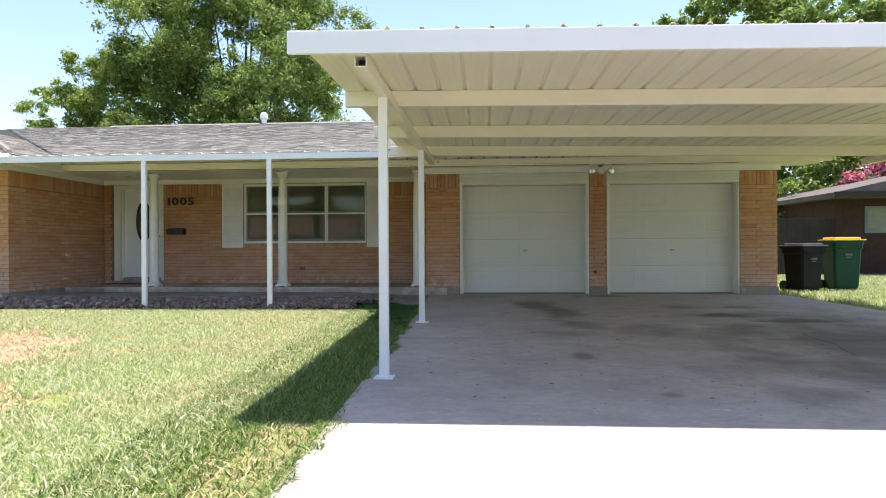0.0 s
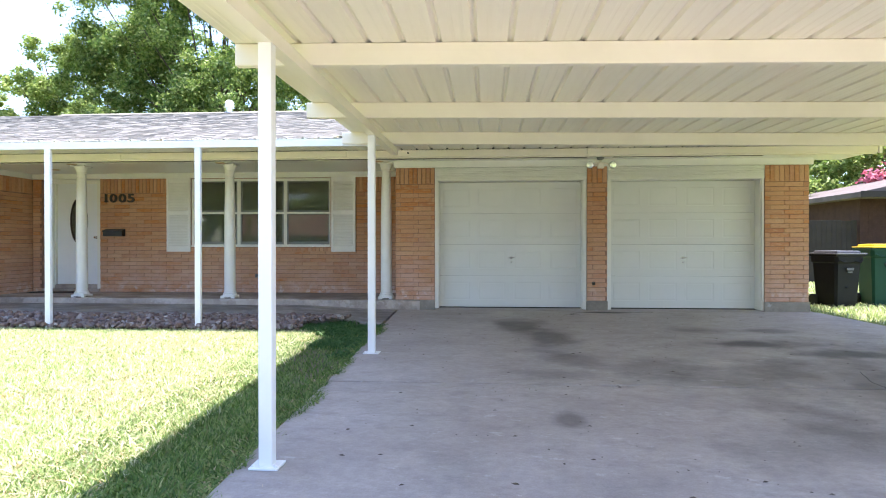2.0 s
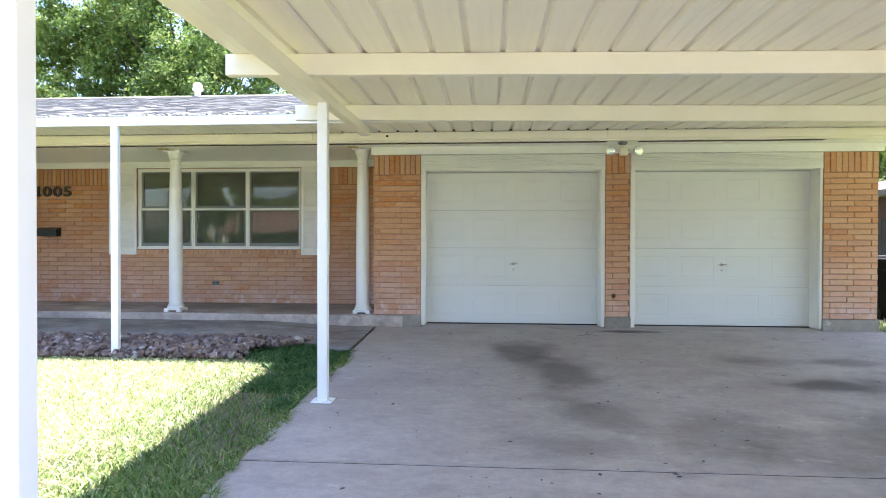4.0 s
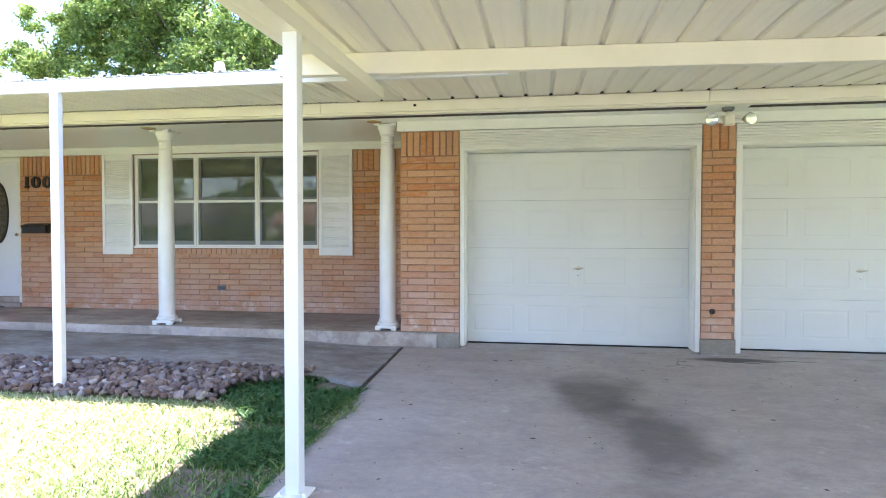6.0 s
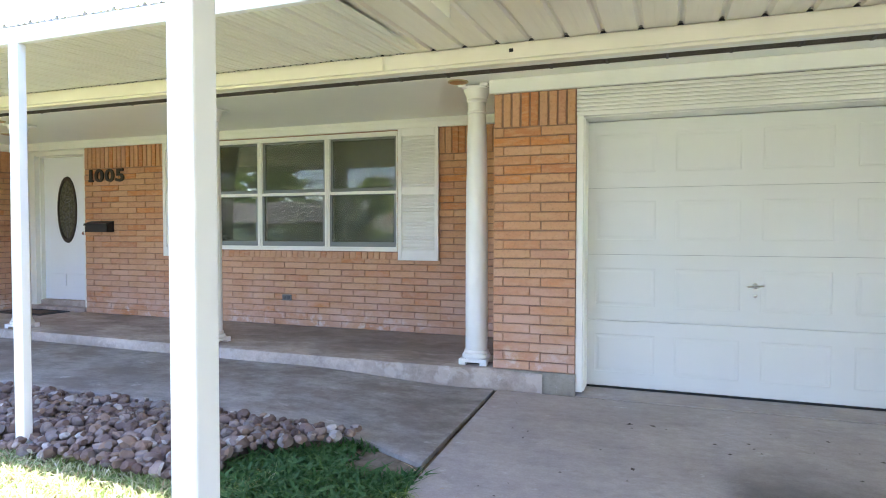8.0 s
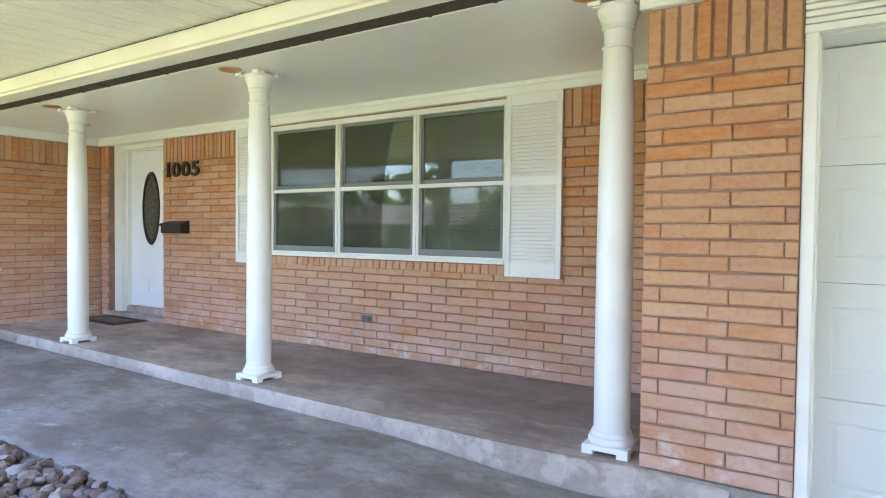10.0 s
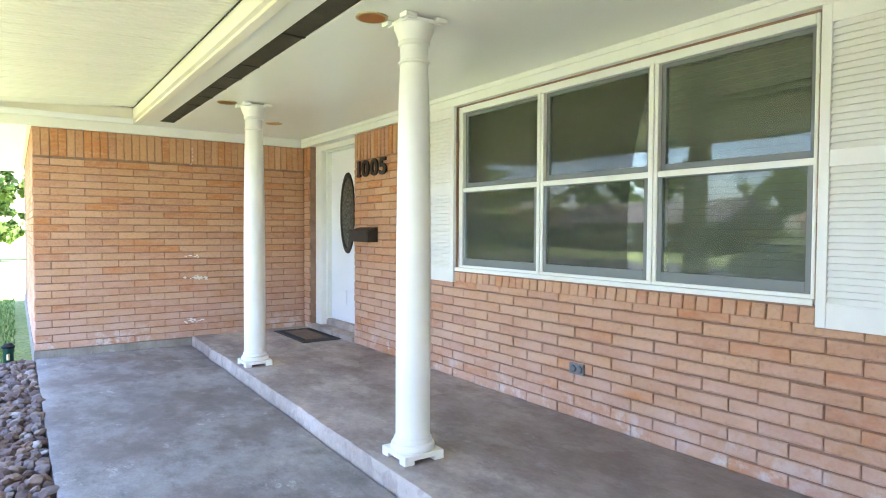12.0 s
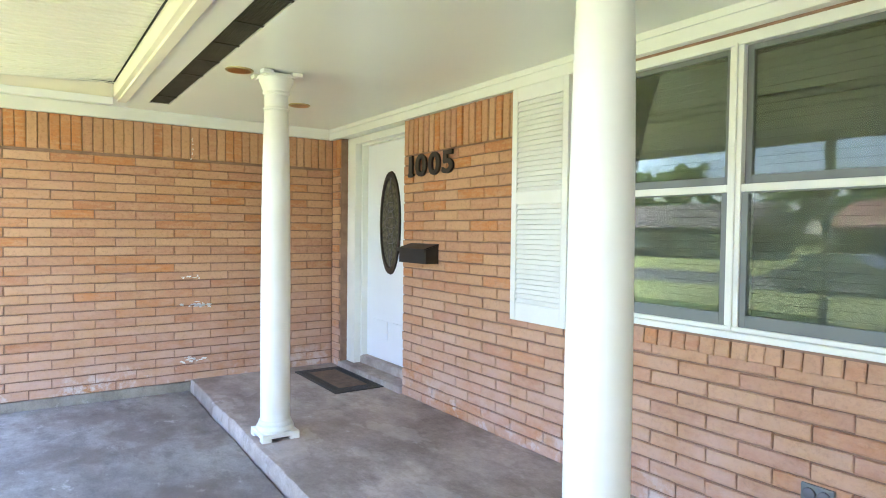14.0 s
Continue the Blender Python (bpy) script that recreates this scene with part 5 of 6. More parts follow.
def tree(name, x, y, height, spread, clumps, leaves, size, seed, mat, label, low=0.35, squash=1.0, z0=0.45, grain=0.13):
    """A trunk, limbs, and a crown of boughs that each carry many small leaf sprays."""
    t = thing(name, label, "tree", (x, y, z0))
    rng = random.Random(seed)
    bm = bmesh.new()
    tube(bm, [(0, 0, -0.2), (0.1, 0, height * 0.15), (0.0, 0.15, height * 0.35), (0.2, 0.1, height * 0.7)], [height * 0.022, height * 0.016, height * 0.010, height * 0.003], 10)
    cs, rs = [], []
    for i in range(clumps):
        a = rng.uniform(0, 2 * math.pi)
        h = rng.uniform(low, 1.0)
        prof = math.sin(math.pi * min(1.0, 0.22 + 0.74 * (h - low) / (1 - low))) ** 0.55
        d = spread * prof * math.sqrt(rng.uniform(0.05, 1.0)) * (0.86 + 0.2 * math.sin(3 * a + 9 * h))
        c = Vector((d * math.cos(a), d * math.sin(a) * squash, height * h * 0.95))
        if i % 3 == 0:
            s = Vector((0.05, 0.1, height * rng.uniform(0.15, 0.5)))
            mid = (s + c) / 2 + Vector((rng.uniform(-0.3, 0.3), rng.uniform(-0.3, 0.3), 0.3))
            tube(bm, [s, mid, c], [height * 0.004, height * 0.0025, height * 0.001], 5)
        for _ in range(7):
            o = Vector((rng.gauss(0, 1), rng.gauss(0, 1), rng.gauss(0, 0.6))) * spread * 0.085
            cs.append(tuple(c + o))
            rs.append(rng.uniform(0.5, 1.15) * grain * spread * 0.62)
    part("trunk", bm, M_BARK, t, "", True)
    v, f = leaf_cloud(cs, rs, leaves, size, seed)
    raw("crown", v, f, mat, t)
    return t


tree("oak_tree", -10.5, 27.0, 14.8, 7.0, 200, 330000, 0.066, 3, M_LEAF, "tall leafy green oak behind the house roof", 0.18)
tree("oak_tree", -15.4, 25.5, 9.6, 4.2, 90, 110000, 0.062, 5, M_LEAF_LIGHT, "smaller light green tree beside the oak", 0.18)
tree("oak_tree", 14.5, 34.0, 15.5, 7.0, 90, 60000, 0.14, 7, M_LEAF, "broad green tree seen over the carport", 0.3)
tree("oak_tree", 23.5, 37.0, 15.5, 7.0, 80, 45000, 0.15, 8, M_LEAF, "broad green tree seen over the carport", 0.3)
tree("crape_myrtle", 16.5, 27.0, 5.4, 2.6, 50, 14000, 0.085, 9, M_LEAF_LIGHT, "light green crape myrtle with pink blossom", 0.3)
tree("shrub", 12.0, 24.5, 3.4, 1.9, 40, 12000, 0.08, 10, M_LEAF_LIGHT, "bright green shrub behind the fence", 0.1)
tree("shrub", 14.3, 24.5, 3.0, 1.6, 36, 9000, 0.08, 12, M_LEAF_LIGHT, "bright green shrub behind the fence", 0.1)
tree("dark_tree", 12.5, 30.0, 6.5, 3.2, 60, 22000, 0.1, 13, M_LEAF, "dark green tree beyond the fence", 0.1)
bl_v, bl_f = leaf_cloud([(15.3, 25.6, 4.0), (16.3, 25.4, 4.6), (17.3, 25.6, 5.0), (15.7, 25.6, 3.8)], [0.5, 0.6, 0.6, 0.4], 2600, 0.09, 14)
blooms = tagged(raw("blossom", bl_v, bl_f, M_BLOOM, None, "pink crape myrtle blossom clusters"), "", "blossom", "", "stuff")


# ---------- neighbour's side ----------
def neighbour():
    f = thing("fence", "dark weathered wooden board fence", "fence", (0, 20.3, 0.44))
    b = bmesh.new()
    box(b, -0.068, 0.068, -0.01, 0.01, 0, 1.83, 0.004)
    me = bpy.data.meshes.new("board")
    b.to_mesh(me)
    b.free()
    me.materials.append(M_FENCE)
    x = 6.1
    while x < 11.5:
        o = new("board", me)
        o.parent, o.location = f, (x, random.uniform(-0.004, 0.004), random.uniform(-0.02, 0.02))
        x += 0.142
    for z in (0.35, 1.45):
        part("rail", boxes((6.0, 11.58, 0.012, 0.05, z, z + 0.09)), M_FENCE, f)
    h = thing("house", "low dark red brick house with brown shingle roof", "house", (0, 0, 0.44))
    part("wall", boxes((11.6, 30, 20.2, 32, 0, 2.45)), M_NBRICK, h)
    part("roof", prism([(11.2, 2.45), (11.2, 2.60), (19.4, 4.4), (31, 2.62), (31, 2.45)], "y", 19.3, 33), M_NROOF, h)
    part("fascia", boxes((11.1, 31, 19.22, 19.3, 2.43, 2.60)), M_FENCE, h)
    w = part("window", boxes((12.5, 14.1, 20.16, 20.2, 1.35, 2.2)), M_GREYSASH, h)
    part("pane", boxes((12.56, 14.04, 20.14, 20.158, 1.4, 2.15)), M_SCREEN, w)
    bricks = bmesh.new()
    for k in range(31):
        z = 0.04 + k * 0.078
        x = 11.6 - (0.12 if k % 2 else 0)
        while x < 17.5:
            box(bricks, max(x, 11.6), x + 0.225, 20.188, 20.2, z, z + 0.066)
            x += 0.236
    tagged(part("brickwork", bricks, M_NBRICK, h), "", "", "", "stuff")


neighbour()


def bin_(x, y, turn, body_mat, lid_mat, label, height, girth):
    b = thing("wheelie_bin", label, "trash bin", (x, y, grade(y) - 0.02), "wheelie bins")
    b.rotation_euler, b.scale = (0, 0, radians(turn)), (girth, girth, 1)
    bm = bmesh.new()
    H = height
    sec = [(0.22, 0.24, 0.03), (0.235, 0.26, 0.12), (0.27, 0.31, H * 0.78), (0.29, 0.335, H * 0.80), (0.30, 0.345, H * 0.93)]
    rings = []
    for sx, sy, z in sec:
        rings.append([bm.verts.new((sx * cx, sy * cy, z)) for cx, cy in ((-1, -0.85), (-0.85, -1), (0.85, -1), (1, -0.85), (1, 0.85), (0.85, 1), (-0.85, 1), (-1, 0.85))])
    for a, c in zip(rings, rings[1:]):
        for k in range(8):
            bm.faces.new((a[k], a[(k + 1) % 8], c[(k + 1) % 8], c[k]))
    bm.faces.new(rings[0][::-1])
    bm.faces.new(rings[-1])
    box(bm, -0.31, 0.31, -0.355, 0.355, H * 0.90, H * 0.935, 0.01)
    box(bm, -0.05, 0.05, -0.30, -0.25, H * 0.35, H * 0.37, 0.004)
    part("body", bm, body_mat, b)
    lid = bmesh.new()
    box(lid, -0.315, 0.315, -0.38, 0.36, H * 0.936, H * 0.96, 0.01)
    box(lid, -0.25, 0.25, -0.30, 0.28, H * 0.955, H, 0.02)
    part("lid", lid, lid_mat, b)
    part("handle", tube(bmesh.new(), [(-0.24, 0.40, H * 0.88), (0.24, 0.40, H * 0.88)], 0.016, 8), body_mat, b)
    for sx in (-1, 1):
        grip = part("grip", tube(bmesh.new(), [(sx * 0.10, -0.352, H * 0.82), (sx * 0.16, -0.37, H * 0.80), (sx * 0.24, -0.355, H * 0.84)], 0.012, 6), body_mat, b)
        w = lathe([(0.09, -0.03), (0.11, -0.025), (0.11, 0.025), (0.09, 0.03)], 20)
        bmesh.ops.rotate(w, verts=w.verts, matrix=Matrix.Rotation(radians(90), 3, "Y"))
        bmesh.ops.translate(w, verts=w.verts, vec=(sx * 0.27, 0.26, 0.11))
        part("wheel", w, M_TYRE, b)
    part("stamp", boxes((-0.07, 0.07, -0.338, -0.30, H * 0.66, H * 0.70), (-0.05, 0.05, -0.332, -0.30, H * 0.62, H * 0.64)), M_LIDGREY, b, "pale stamped marks")


bin_(7.02, 12.95, 13, M_BINDARK, M_LIDGREY, "charcoal wheeled trash bin with a grey lid", 1.0, 0.94)
bin_(7.92, 13.2, -6, M_BINGREEN, M_YELLOW, "green wheeled recycling bin with a yellow lid", 1.12, 1.0)


# ---------- utility line ----------
def wires():
    w = thing("utility_wire", "thin dark overhead utility wires", "wire", (0, 0, 0))
    for z in (5.6, 5.95):
        part("strand", tube(bmesh.new(), [(8 + i * 6.0, 33, z + 0.25 * ((i - 3) / 3) ** 2) for i in range(7)], 0.012, 5), M_BLACK, w)


wires()


# ---------- across the street, seen in the window panes ----------
def across():
    h = thing("house", "low brick house across the street with red-brown roof", "house", (0, 0, -0.07))
    part("wall", boxes((-22, -2, -38, -30, 0, 2.5)), M_NBRICK, h)
    part("roof", prism([(-29.2, 2.45), (-29.2, 2.6), (-34, 4.6), (-38.8, 2.6), (-38.8, 2.45)], "x", -22.8, -1.2), M_REDROOF, h)
    part("gable", prism([(-13, 2.5), (-9.5, 3.9), (-6, 2.5)], "y", -29.8, -28.6), M_TRIM, h)
    part("garage_door", boxes((-8.5, -5.5, -29.98, -29.9, 0, 2.1)), M_TRIM, h)
    c = thing("car", "grey parked sedan by the far kerb", "car", (-12.2, -7.4, -0.045))
    body = prism([(-2.25, 0.35), (-2.2, 0.75), (-1.5, 0.9), (-0.9, 1.38), (0.55, 1.42), (1.25, 0.98), (2.1, 0.82), (2.25, 0.5), (2.2, 0.3), (-2.1, 0.3)], "y", -0.85, 0.85)
    part("body", body, M_CAR, c)
    part("side_window", prism([(-1.25, 0.95), (-0.82, 1.30), (0.5, 1.34), (1.0, 0.98)], "y", 0.845, 0.862), M_SCREEN, c)
    for wx in (-1.4, 1.4):
        for wy in (-0.75, 0.75):
            w = lathe([(0.2, -0.1), (0.32, -0.09), (0.32, 0.09), (0.2, 0.1)], 24)
            bmesh.ops.rotate(w, verts=w.verts, matrix=Matrix.Rotation(radians(90), 3, "X"))
            bmesh.ops.translate(w, verts=w.verts, vec=(wx, wy + (0.02 if wy > 0 else -0.02), 0.32))
            part("wheel", w, M_TYRE, c)
    for hx, hw, mat in ((-46, 17, M_NROOF), (8, 18, M_REDROOF), (32, 17, M_NROOF), (-70, 18, M_REDROOF)):
        o = thing("house", "low brick house across the street", "house", (hx, 0, -0.07))
        part("wall", boxes((0, hw, -38, -30, 0, 2.5)), M_NBRICK, o)
        part("roof", prism([(-29.2, 2.45), (-29.2, 2.6), (-34, 4.7), (-38.8, 2.6), (-38.8, 2.45)], "x", -0.8, hw + 0.8), mat, o)
        for wx in (2.5, 7, 11):
            w = part("window", boxes((wx, wx + 1.6, -30.0, -29.95, 0.9, 2.1)), M_TRIM, o)
            part("pane", boxes((wx + 0.08, wx + 1.52, -29.96, -29.93, 0.98, 2.02)), M_SCREEN, w)
    tree("street_tree", -6.0, -22.5, 7.0, 3.0, 40, 9000, 0.16, 21, M_LEAF_LIGHT, "light green tree across the street", 0.3, 1.0, -0.07)
    rng = random.Random(77)
    for k in range(15):
        tree("street_tree", -95 + 11 * k + rng.uniform(-3, 3), -44 + rng.uniform(-4, 4), rng.uniform(7.5, 11), rng.uniform(5.5, 7.5), 40, 11000, 0.32, 50 + k, M_LEAF, "green tree behind the houses across the street", 0.15, 1.0, -0.07)
    for k in range(5):
        tree("street_tree", -34 + rng.uniform(-3, 3), -12 + 7 * k, rng.uniform(6, 9), rng.uniform(3, 4.2), 30, 7000, 0.2, 80 + k, M_LEAF_LIGHT, "light green tree beyond the side lawn", 0.12, 1.0, 0.0)


across()


# ---------- rocks ----------
def rock_mesh(seed):
    bm = bmesh.new()
    bmesh.ops.create_icosphere(bm, subdivisions=2, radius=1)
    for v in bm.verts:
        n = noise.noise(v.co * 1.1 + Vector((seed * 7.3, 0, 0))) + 0.45 * noise.noise(v.co * 2.6 + Vector((0, seed * 3.1, 0)))
        v.co *= 1 + 0.42 * n
        v.co.z = max(min(v.co.z * 0.85, 0.66), -0.7)
    me = bpy.data.meshes.new("rock")
    bm.to_mesh(me)
    bm.free()
    me.materials.append(M_ROCK)
    me.polygons.foreach_set("use_smooth", [True] * len(me.polygons))
    me.set_sharp_from_angle(angle=radians(28))
    return me


def rock_bed():
    bed = tagged(thing("rock_bed", "border of brown and grey river rocks beside the walk", "rocks"), "", "", "", "structure")
    rng = random.Random(4)
    meshes = [rock_mesh(i) for i in range(7)]
    part("soil", boxes((-8.3, -1.75, 9.78, 10.455, 0.30, 0.43)), M_BARK, bed)
    spots, count, joined = [], 0, []
    for _ in range(24000):
        x = -1.15 - 7.1 * rng.random()
        y = rng.uniform(9.64, 10.45)
        if x > -1.7 and y < 10.0 + 0.6 * (x + 1.7):
            continue
        r = rng.uniform(0.020, 0.046)
        near = [(a, b, c) for a, b, c in spots if abs(a - x) < 0.15 and (a - x) ** 2 + (b - y) ** 2 < (0.74 * (c + r)) ** 2]
        if near:
            continue
        spots.append((x, y, r))
        m = pose(x, y, 0.395 + 0.075 * min(1.0, max(0.0, (y - 9.64) / 0.4)) + r * 0.45 + 0.035 * rng.random(), rng.uniform(-25, 25), rng.uniform(-25, 25), rng.uniform(0, 360)) @ Matrix.Diagonal((r * rng.uniform(0.95, 1.3), r, r * rng.uniform(0.95, 1.35), 1))
        me = rng.choice(meshes)
        if x > -4.6 and count < 300:
            o = new("rock", me)
            o.parent, o.matrix_local = bed, m
            count += 1
        else:
            joined.append((m, me))
    vs, fs, base = [], [], 0
    for m, me in joined:
        vs += [tuple(m @ v.co) for v in me.vertices]
        fs += [[base + i for i in p.vertices] for p in me.polygons]
        base += len(me.vertices)
    me = bpy.data.meshes.new("far_rocks")
    me.from_pydata(vs, [], fs)
    me.materials.append(M_ROCK)
    o = new("far_rocks", me)
    o.parent = bed
    tagged(o, "", "", "", "stuff")


rock_bed()


# ---------- grass ----------
def blades(name, n, area, keep, height, width, mat, label, seed, lean=0.6, lift=0.0):
    rng = np.random.default_rng(seed)
    x0, x1, y0, y1 = area
    p = np.column_stack([rng.uniform(x0, x1, n), rng.uniform(y0, y1, n)])
    p = p[keep(p[:, 0], p[:, 1], rng)]
    n = len(p)
    gz = 0.13 + 0.0275 * np.clip(p[:, 1], -6, 12.2) - 0.03 + lift
    a = rng.uniform(0, 2 * np.pi, n)
    h = height * rng.uniform(0.45, 1.3, n)
    w = width * rng.uniform(0.6, 1.4, n)
    l = lean * rng.uniform(0.2, 1.6, n) * h
    la = rng.uniform(0, 2 * np.pi, n)
    c, s = np.cos(a) * w, np.sin(a) * w
    dx, dy = np.cos(la) * l, np.sin(la) * l
    b0 = np.column_stack([p[:, 0] - c, p[:, 1] - s, gz])
    b1 = np.column_stack([p[:, 0] + c, p[:, 1] + s, gz])
    m0 = np.column_stack([p[:, 0] - c * 0.8 + dx * 0.4, p[:, 1] - s * 0.8 + dy * 0.4, gz + h * 0.62])
    m1 = np.column_stack([p[:, 0] + c * 0.8 + dx * 0.4, p[:, 1] + s * 0.8 + dy * 0.4, gz + h * 0.62])
    t0 = np.column_stack([p[:, 0] + dx, p[:, 1] + dy, gz + h * 0.9])
    v = np.stack([b0, b1, m1, m0, t0], axis=1).reshape(-1, 3)
    k = np.arange(n)[:, None] * 5
    f = np.concatenate([k + np.array([[0, 1, 2]]), k + np.array([[0, 2, 3]]), k + np.array([[3, 2, 4]])])
    return tagged(raw(name, v, f, mat, None, label), "", "grass", "", "stuff")


def bare_ground(x, y):
    wob = 0.28 * np.sin(3.1 * x + 1.3 * y) + 0.22 * np.sin(5.7 * y - 2.2 * x) + 0.15 * np.sin(11 * x + 7 * y)
    a = np.hypot((x + 5.35) / 1.5, (y - 6.3) / 0.95) + wob
    b = np.hypot((x + 3.5) / 0.6, (y - 4.15) / 0.75) + wob
    return (a < 1) | (b < 1)


def front_lawn(x, y, rng):
    bare = bare_ground(x, y)
    edge = -0.60 - 0.10 * rng.random(len(x))
    worn = (x > -1.0) & (y < 3.9) & (rng.random(len(x)) < 0.6) | (x > -1.4) & (y > 6.5) & (rng.random(len(x)) < np.clip(0.25 + 0.25 * (y - 6.5), 0, 0.93))
    # pale blades stop near the carport's shadow edge, darker-coloured ones fill the strip
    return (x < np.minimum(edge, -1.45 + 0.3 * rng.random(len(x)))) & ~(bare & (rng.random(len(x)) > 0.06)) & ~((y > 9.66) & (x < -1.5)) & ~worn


blades("grass", 250000, (-8.5, -0.55, 0.6, 9.95), front_lawn, 0.046, 0.0045, M_BLADE, "sunlit green lawn grass, uneven and rather long", 31, 1.25)
blades("grass", 70000, (-8.5, -0.55, 0.6, 9.95), front_lawn, 0.062, 0.0035, M_BLADE, "sunlit green lawn grass, uneven and rather long", 37, 0.7)
blades("dry_strands", 60000, (-8.5, -0.6, 0.6, 9.7), lambda x, y, r: front_lawn(x, y, r) & ((np.sin(1.9 * x + 0.8 * y) + np.sin(2.7 * y - 1.2 * x) + 2 * r.random(len(x))) > 0.9), 0.05, 0.005, M_STRAW, "pale dry strands lying in the lawn", 38, 2.2)
# shade beside the wing is painted in through the darker blade colour
blades("grass", 50000, (-16, -8.5, 1.5, 10.3), lambda x, y, r: x < 0, 0.06, 0.006, M_SHADE_TINTED_GRASS, "lawn grass beside the wing, shade put into its deep green", 32)
blades("grass", 60000, (6.2, 16, 9.0, 20.2), lambda x, y, r: x > 6.95 - 0.33 * np.clip(y - 9.5, 0, 2.4), 0.08, 0.008, M_BLADE, "bright green grass beside the garage", 33)
blades("straw", 26000, (-7.2, -3.0, 3.5, 7.8), lambda x, y, r: bare_ground(x, y), 0.03, 0.004, M_STRAW, "dry straw on a bare lawn patch", 34, 2.4)
blades("weeds", 22000, (-2.4, -0.62, 8.0, 10.44), lambda x, y, r: (x > np.maximum(-1.3 - 1.2 * (10.4 - y), -1.25 - 0.9 * np.clip(y - 9.3, 0, 1.2))) & ((np.sin(4.1 * x + 2 * y) + np.sin(6.3 * y - 3 * x) + 1.3 * (y > 9.3) + r.random(len(x))) > 0.9), 0.06, 0.009, M_WEED, "low green weeds by the driveway corner", 35, 1.5)
# strip under the carport's shadow, its shade painted into the blades
blades("grass", 44000, (-1.75, -0.44, 0.6, 9.9), lambda x, y, r: (x < -0.55 + 0.07 * np.sin(5.3 * y) * np.sin(2.1 * y + 1) + 0.05 * np.sin(13 * y) - 0.14 * r.random(len(x))) & (r.random(len(x)) < np.clip(1.15 - 0.15 * np.clip(y - 3.5, 0, 9), 0.18, 1)) & ~((y < 3.8) & (x > -1.0) & (r.random(len(x)) < 0.7)), 0.05, 0.0045, M_SHADE_TINTED_GRASS, "lawn grass with the carport's shade put into its deep green", 39, 1.1)
blades("dry_edge", 20000, (-1.15, -0.38, 0.6, 10.3), lambda x, y, r: r.random(len(x)) < np.where(y < 3.8, 0.45, np.where(x > -0.75, 0.22, 0.0)), 0.032, 0.004, M_STRAW, "dry grass strands along the driveway edge", 36, 2.6)

tuft = lambda y: 0.10 * np.clip(np.sin(3.1 * y + 0.6) * np.sin(1.3 * y) + 0.6 * np.sin(9.7 * y) * np.sin(4.3 * y + 2), -0.3, 1)
blades("runners", 9000, (-0.66, -0.34, 0.8, 9.9), lambda x, y, r: x < -0.575 + tuft(y) * (0.4 + 0.8 * r.random(len(x))), 0.034, 0.004, M_SHADE_TINTED_GRASS, "grass runners creeping over the driveway edge", 40, 2.4, 0.029)

# ---------- small marks and litter ----------
def flakes(bm, place, n, sx, sz, rng):
    for _ in range(n):
        u, v = rng.gauss(0, sx), rng.gauss(0, sz)
        w, h = rng.uniform(0.006, 0.03), rng.uniform(0.003, 0.010)
        p = [place(u - w, v - h * rng.random()), place(u + w * 0.6, v - h), place(u + w, v + h * 0.4), place(u - w * 0.3, v + h)]
        bm.faces.new([bm.verts.new(q) for q in p])


def wall_marks():
    rng = random.Random(12)
    bm = bmesh.new()
    for y, z, n in ((MARK_Y, 1.53, 8), (MARK_Y + 0.05, 1.28, 26), (MARK_Y, 0.79, 18)):
        flakes(bm, lambda u, v, y=y, z=z: (-8.2735, y + u, z + v), n, 0.055, 0.013, rng)
    flakes(bm, lambda u, v: (-8.2735, MARK_Y + u * 0.2, 2.70 + v), 12, 0.03, 0.07, rng)
    m = part("paint_marks", bm, M_WHITE, None, "flaked white paint marks left on the brick wall")
    tagged(m, "", "paint marks", "", "stuff")


MARK_Y = 11.99
wall_marks()


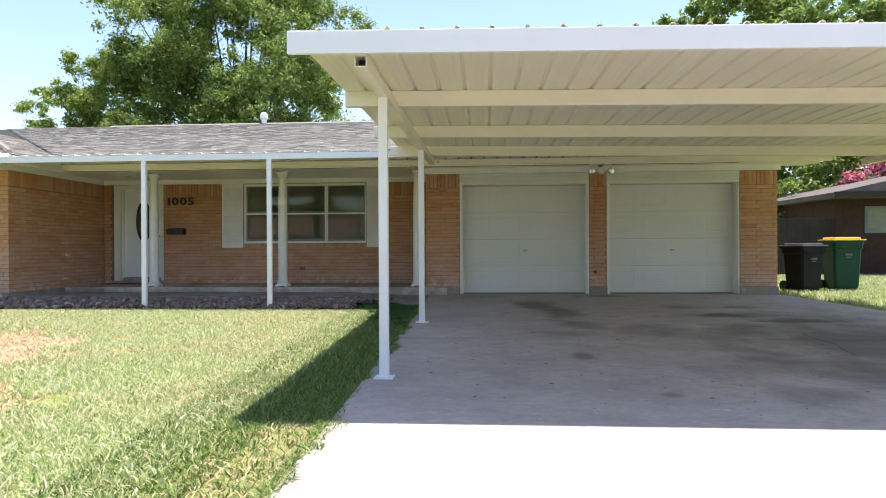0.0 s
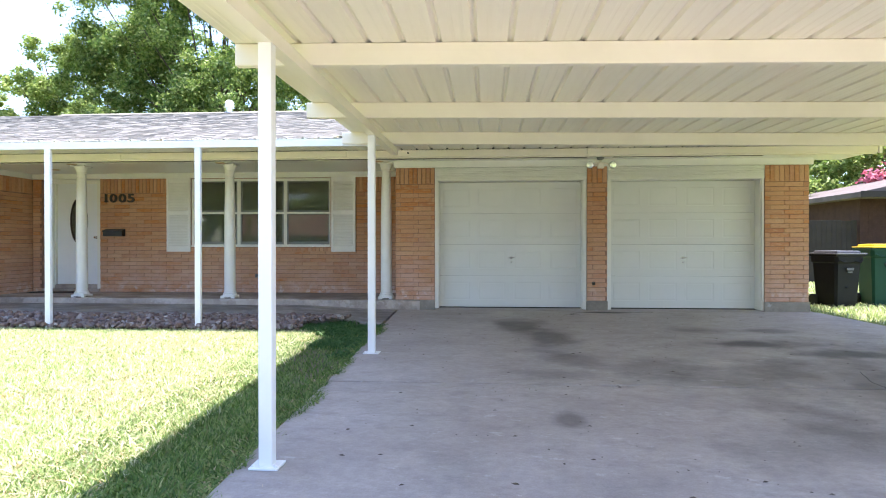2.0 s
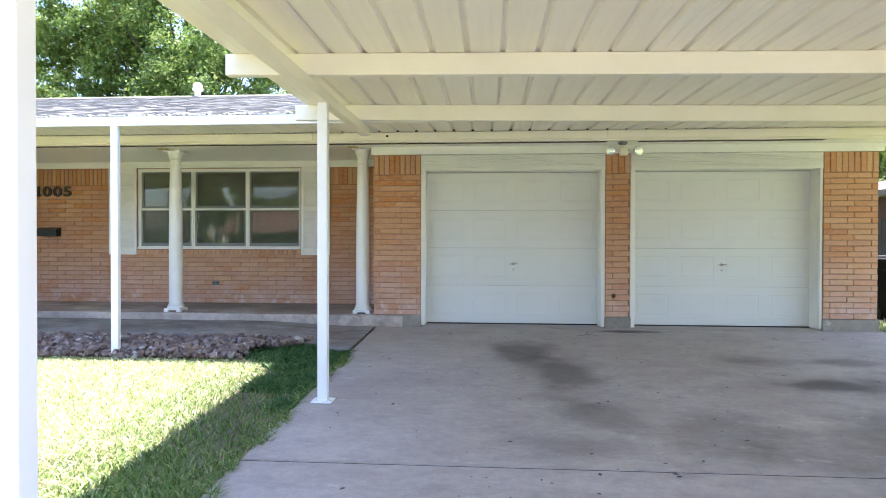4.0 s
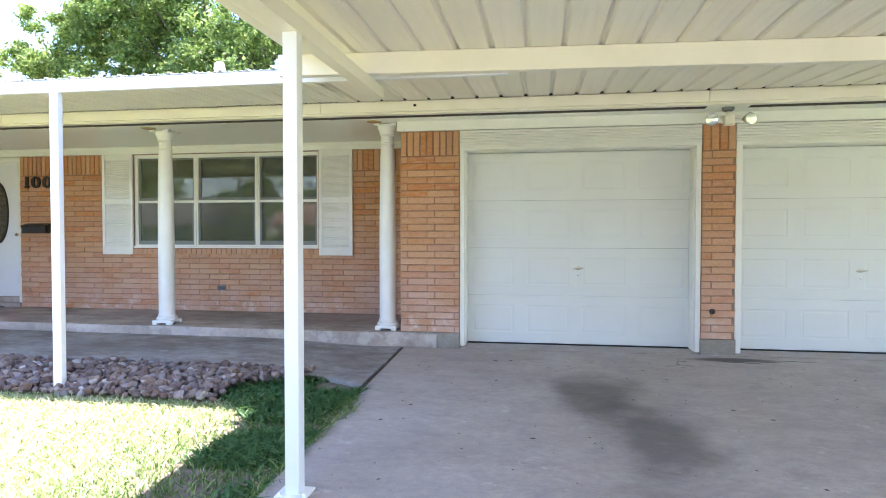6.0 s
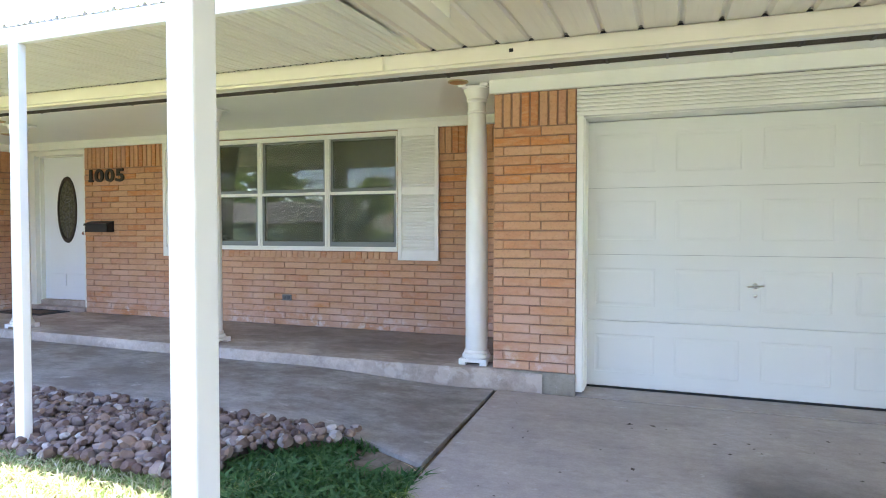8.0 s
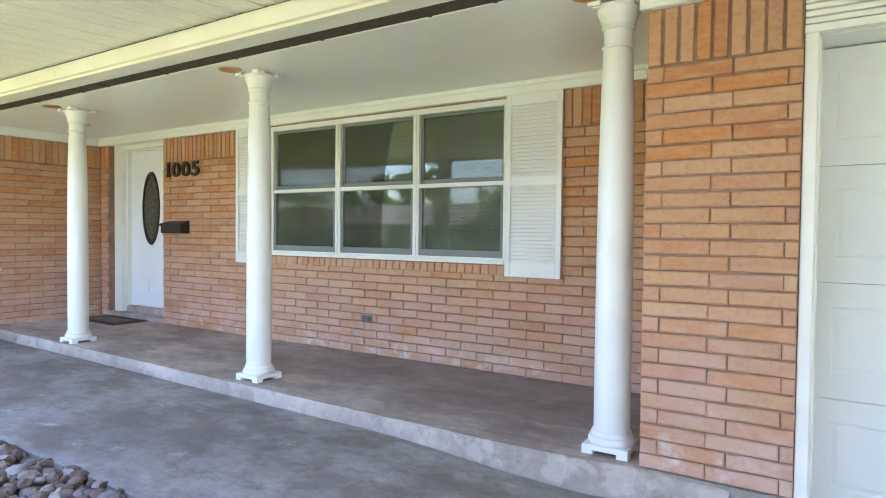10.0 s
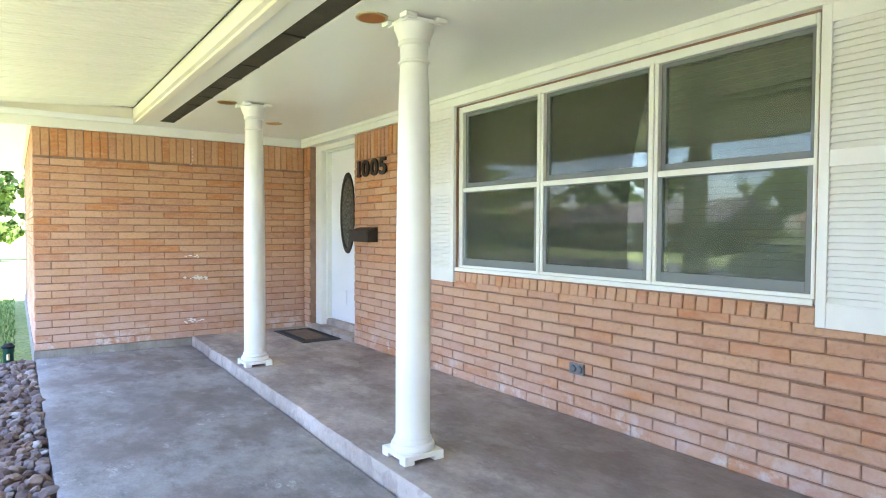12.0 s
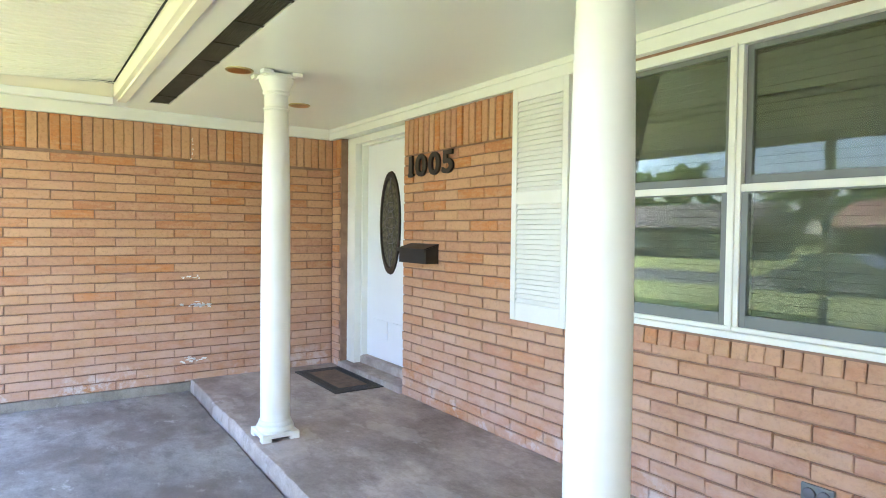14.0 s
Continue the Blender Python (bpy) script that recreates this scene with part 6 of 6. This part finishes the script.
def cracks():
    c = thing("driveway_cracks", "dark branching cracks in the driveway concrete", "crack", (0, 0, 0), kind="structure")
    rng = random.Random(9)
    for pts in (((2.03, 11.30), (2.16, 11.40), (2.17, 11.52), (2.30, 11.56)), ((2.16, 11.40), (2.33, 11.36)), ((2.62, 11.60), (2.9, 11.56), (3.2, 11.68), (3.6, 11.70)), ((4.1, 6.1), (4.25, 6.7), (4.2, 7.2), (4.4, 7.7))):
        fine = []
        for (x0, y0), (x1, y1) in zip(pts, pts[1:]):
            fine += [(x0 + (x1 - x0) * k / 5 + rng.uniform(-0.015, 0.015), y0 + (y1 - y0) * k / 5 + rng.uniform(-0.015, 0.015)) for k in range(5)]
        part("crack", tube(bmesh.new(), [(x, y, grade(y) - 0.0015) for x, y in fine], 0.004, 5), M_DARK, c)


cracks()


def litter():
    rng = random.Random(15)
    bm = bmesh.new()
    for _ in range(420):
        x, y = rng.uniform(-0.5, 5.8), rng.uniform(3.9, 11.7)
        a, r = rng.gauss(0.1, 0.7), rng.uniform(0.005, 0.012) * rng.choice((1, 1, 1, 2.2))
        z = grade(y) + 0.003
        p = [(x + r * math.cos(a), y + r * math.sin(a), z), (x + 0.5 * r * math.cos(a + 1.4), y + 0.5 * r * math.sin(a + 1.4), z + 0.004),
             (x - r * math.cos(a), y - r * math.sin(a), z), (x + 0.5 * r * math.cos(a - 1.4), y + 0.5 * r * math.sin(a - 1.4), z + 0.001)]
        bm.faces.new([bm.verts.new(q) for q in p])
    tagged(part("leaf_litter", bm, M_BARK, None, "small dry brown leaves strewn on the concrete"), "", "leaves", "", "stuff")


litter()


def garden_tap():
    t = thing("garden_tap", "dark green garden tap post beside the wing wall", "tap", (-8.36, 10.25, grade(10.25) - 0.03))
    part("post", lathe([(0.045, 0), (0.045, 0.22), (0.05, 0.23), (0.05, 0.26)], 16), M_BINGREEN, t, "", True)
    part("cap", lathe([(0.055, 0.26), (0.06, 0.28), (0.03, 0.31)], 16), M_BINDARK, t, "", True)
    part("spout", tube(bmesh.new(), [(0.04, 0, 0.2), (0.10, 0, 0.2), (0.12, 0, 0.16)], 0.014, 8), M_BRASS, t, "", True)


garden_tap()
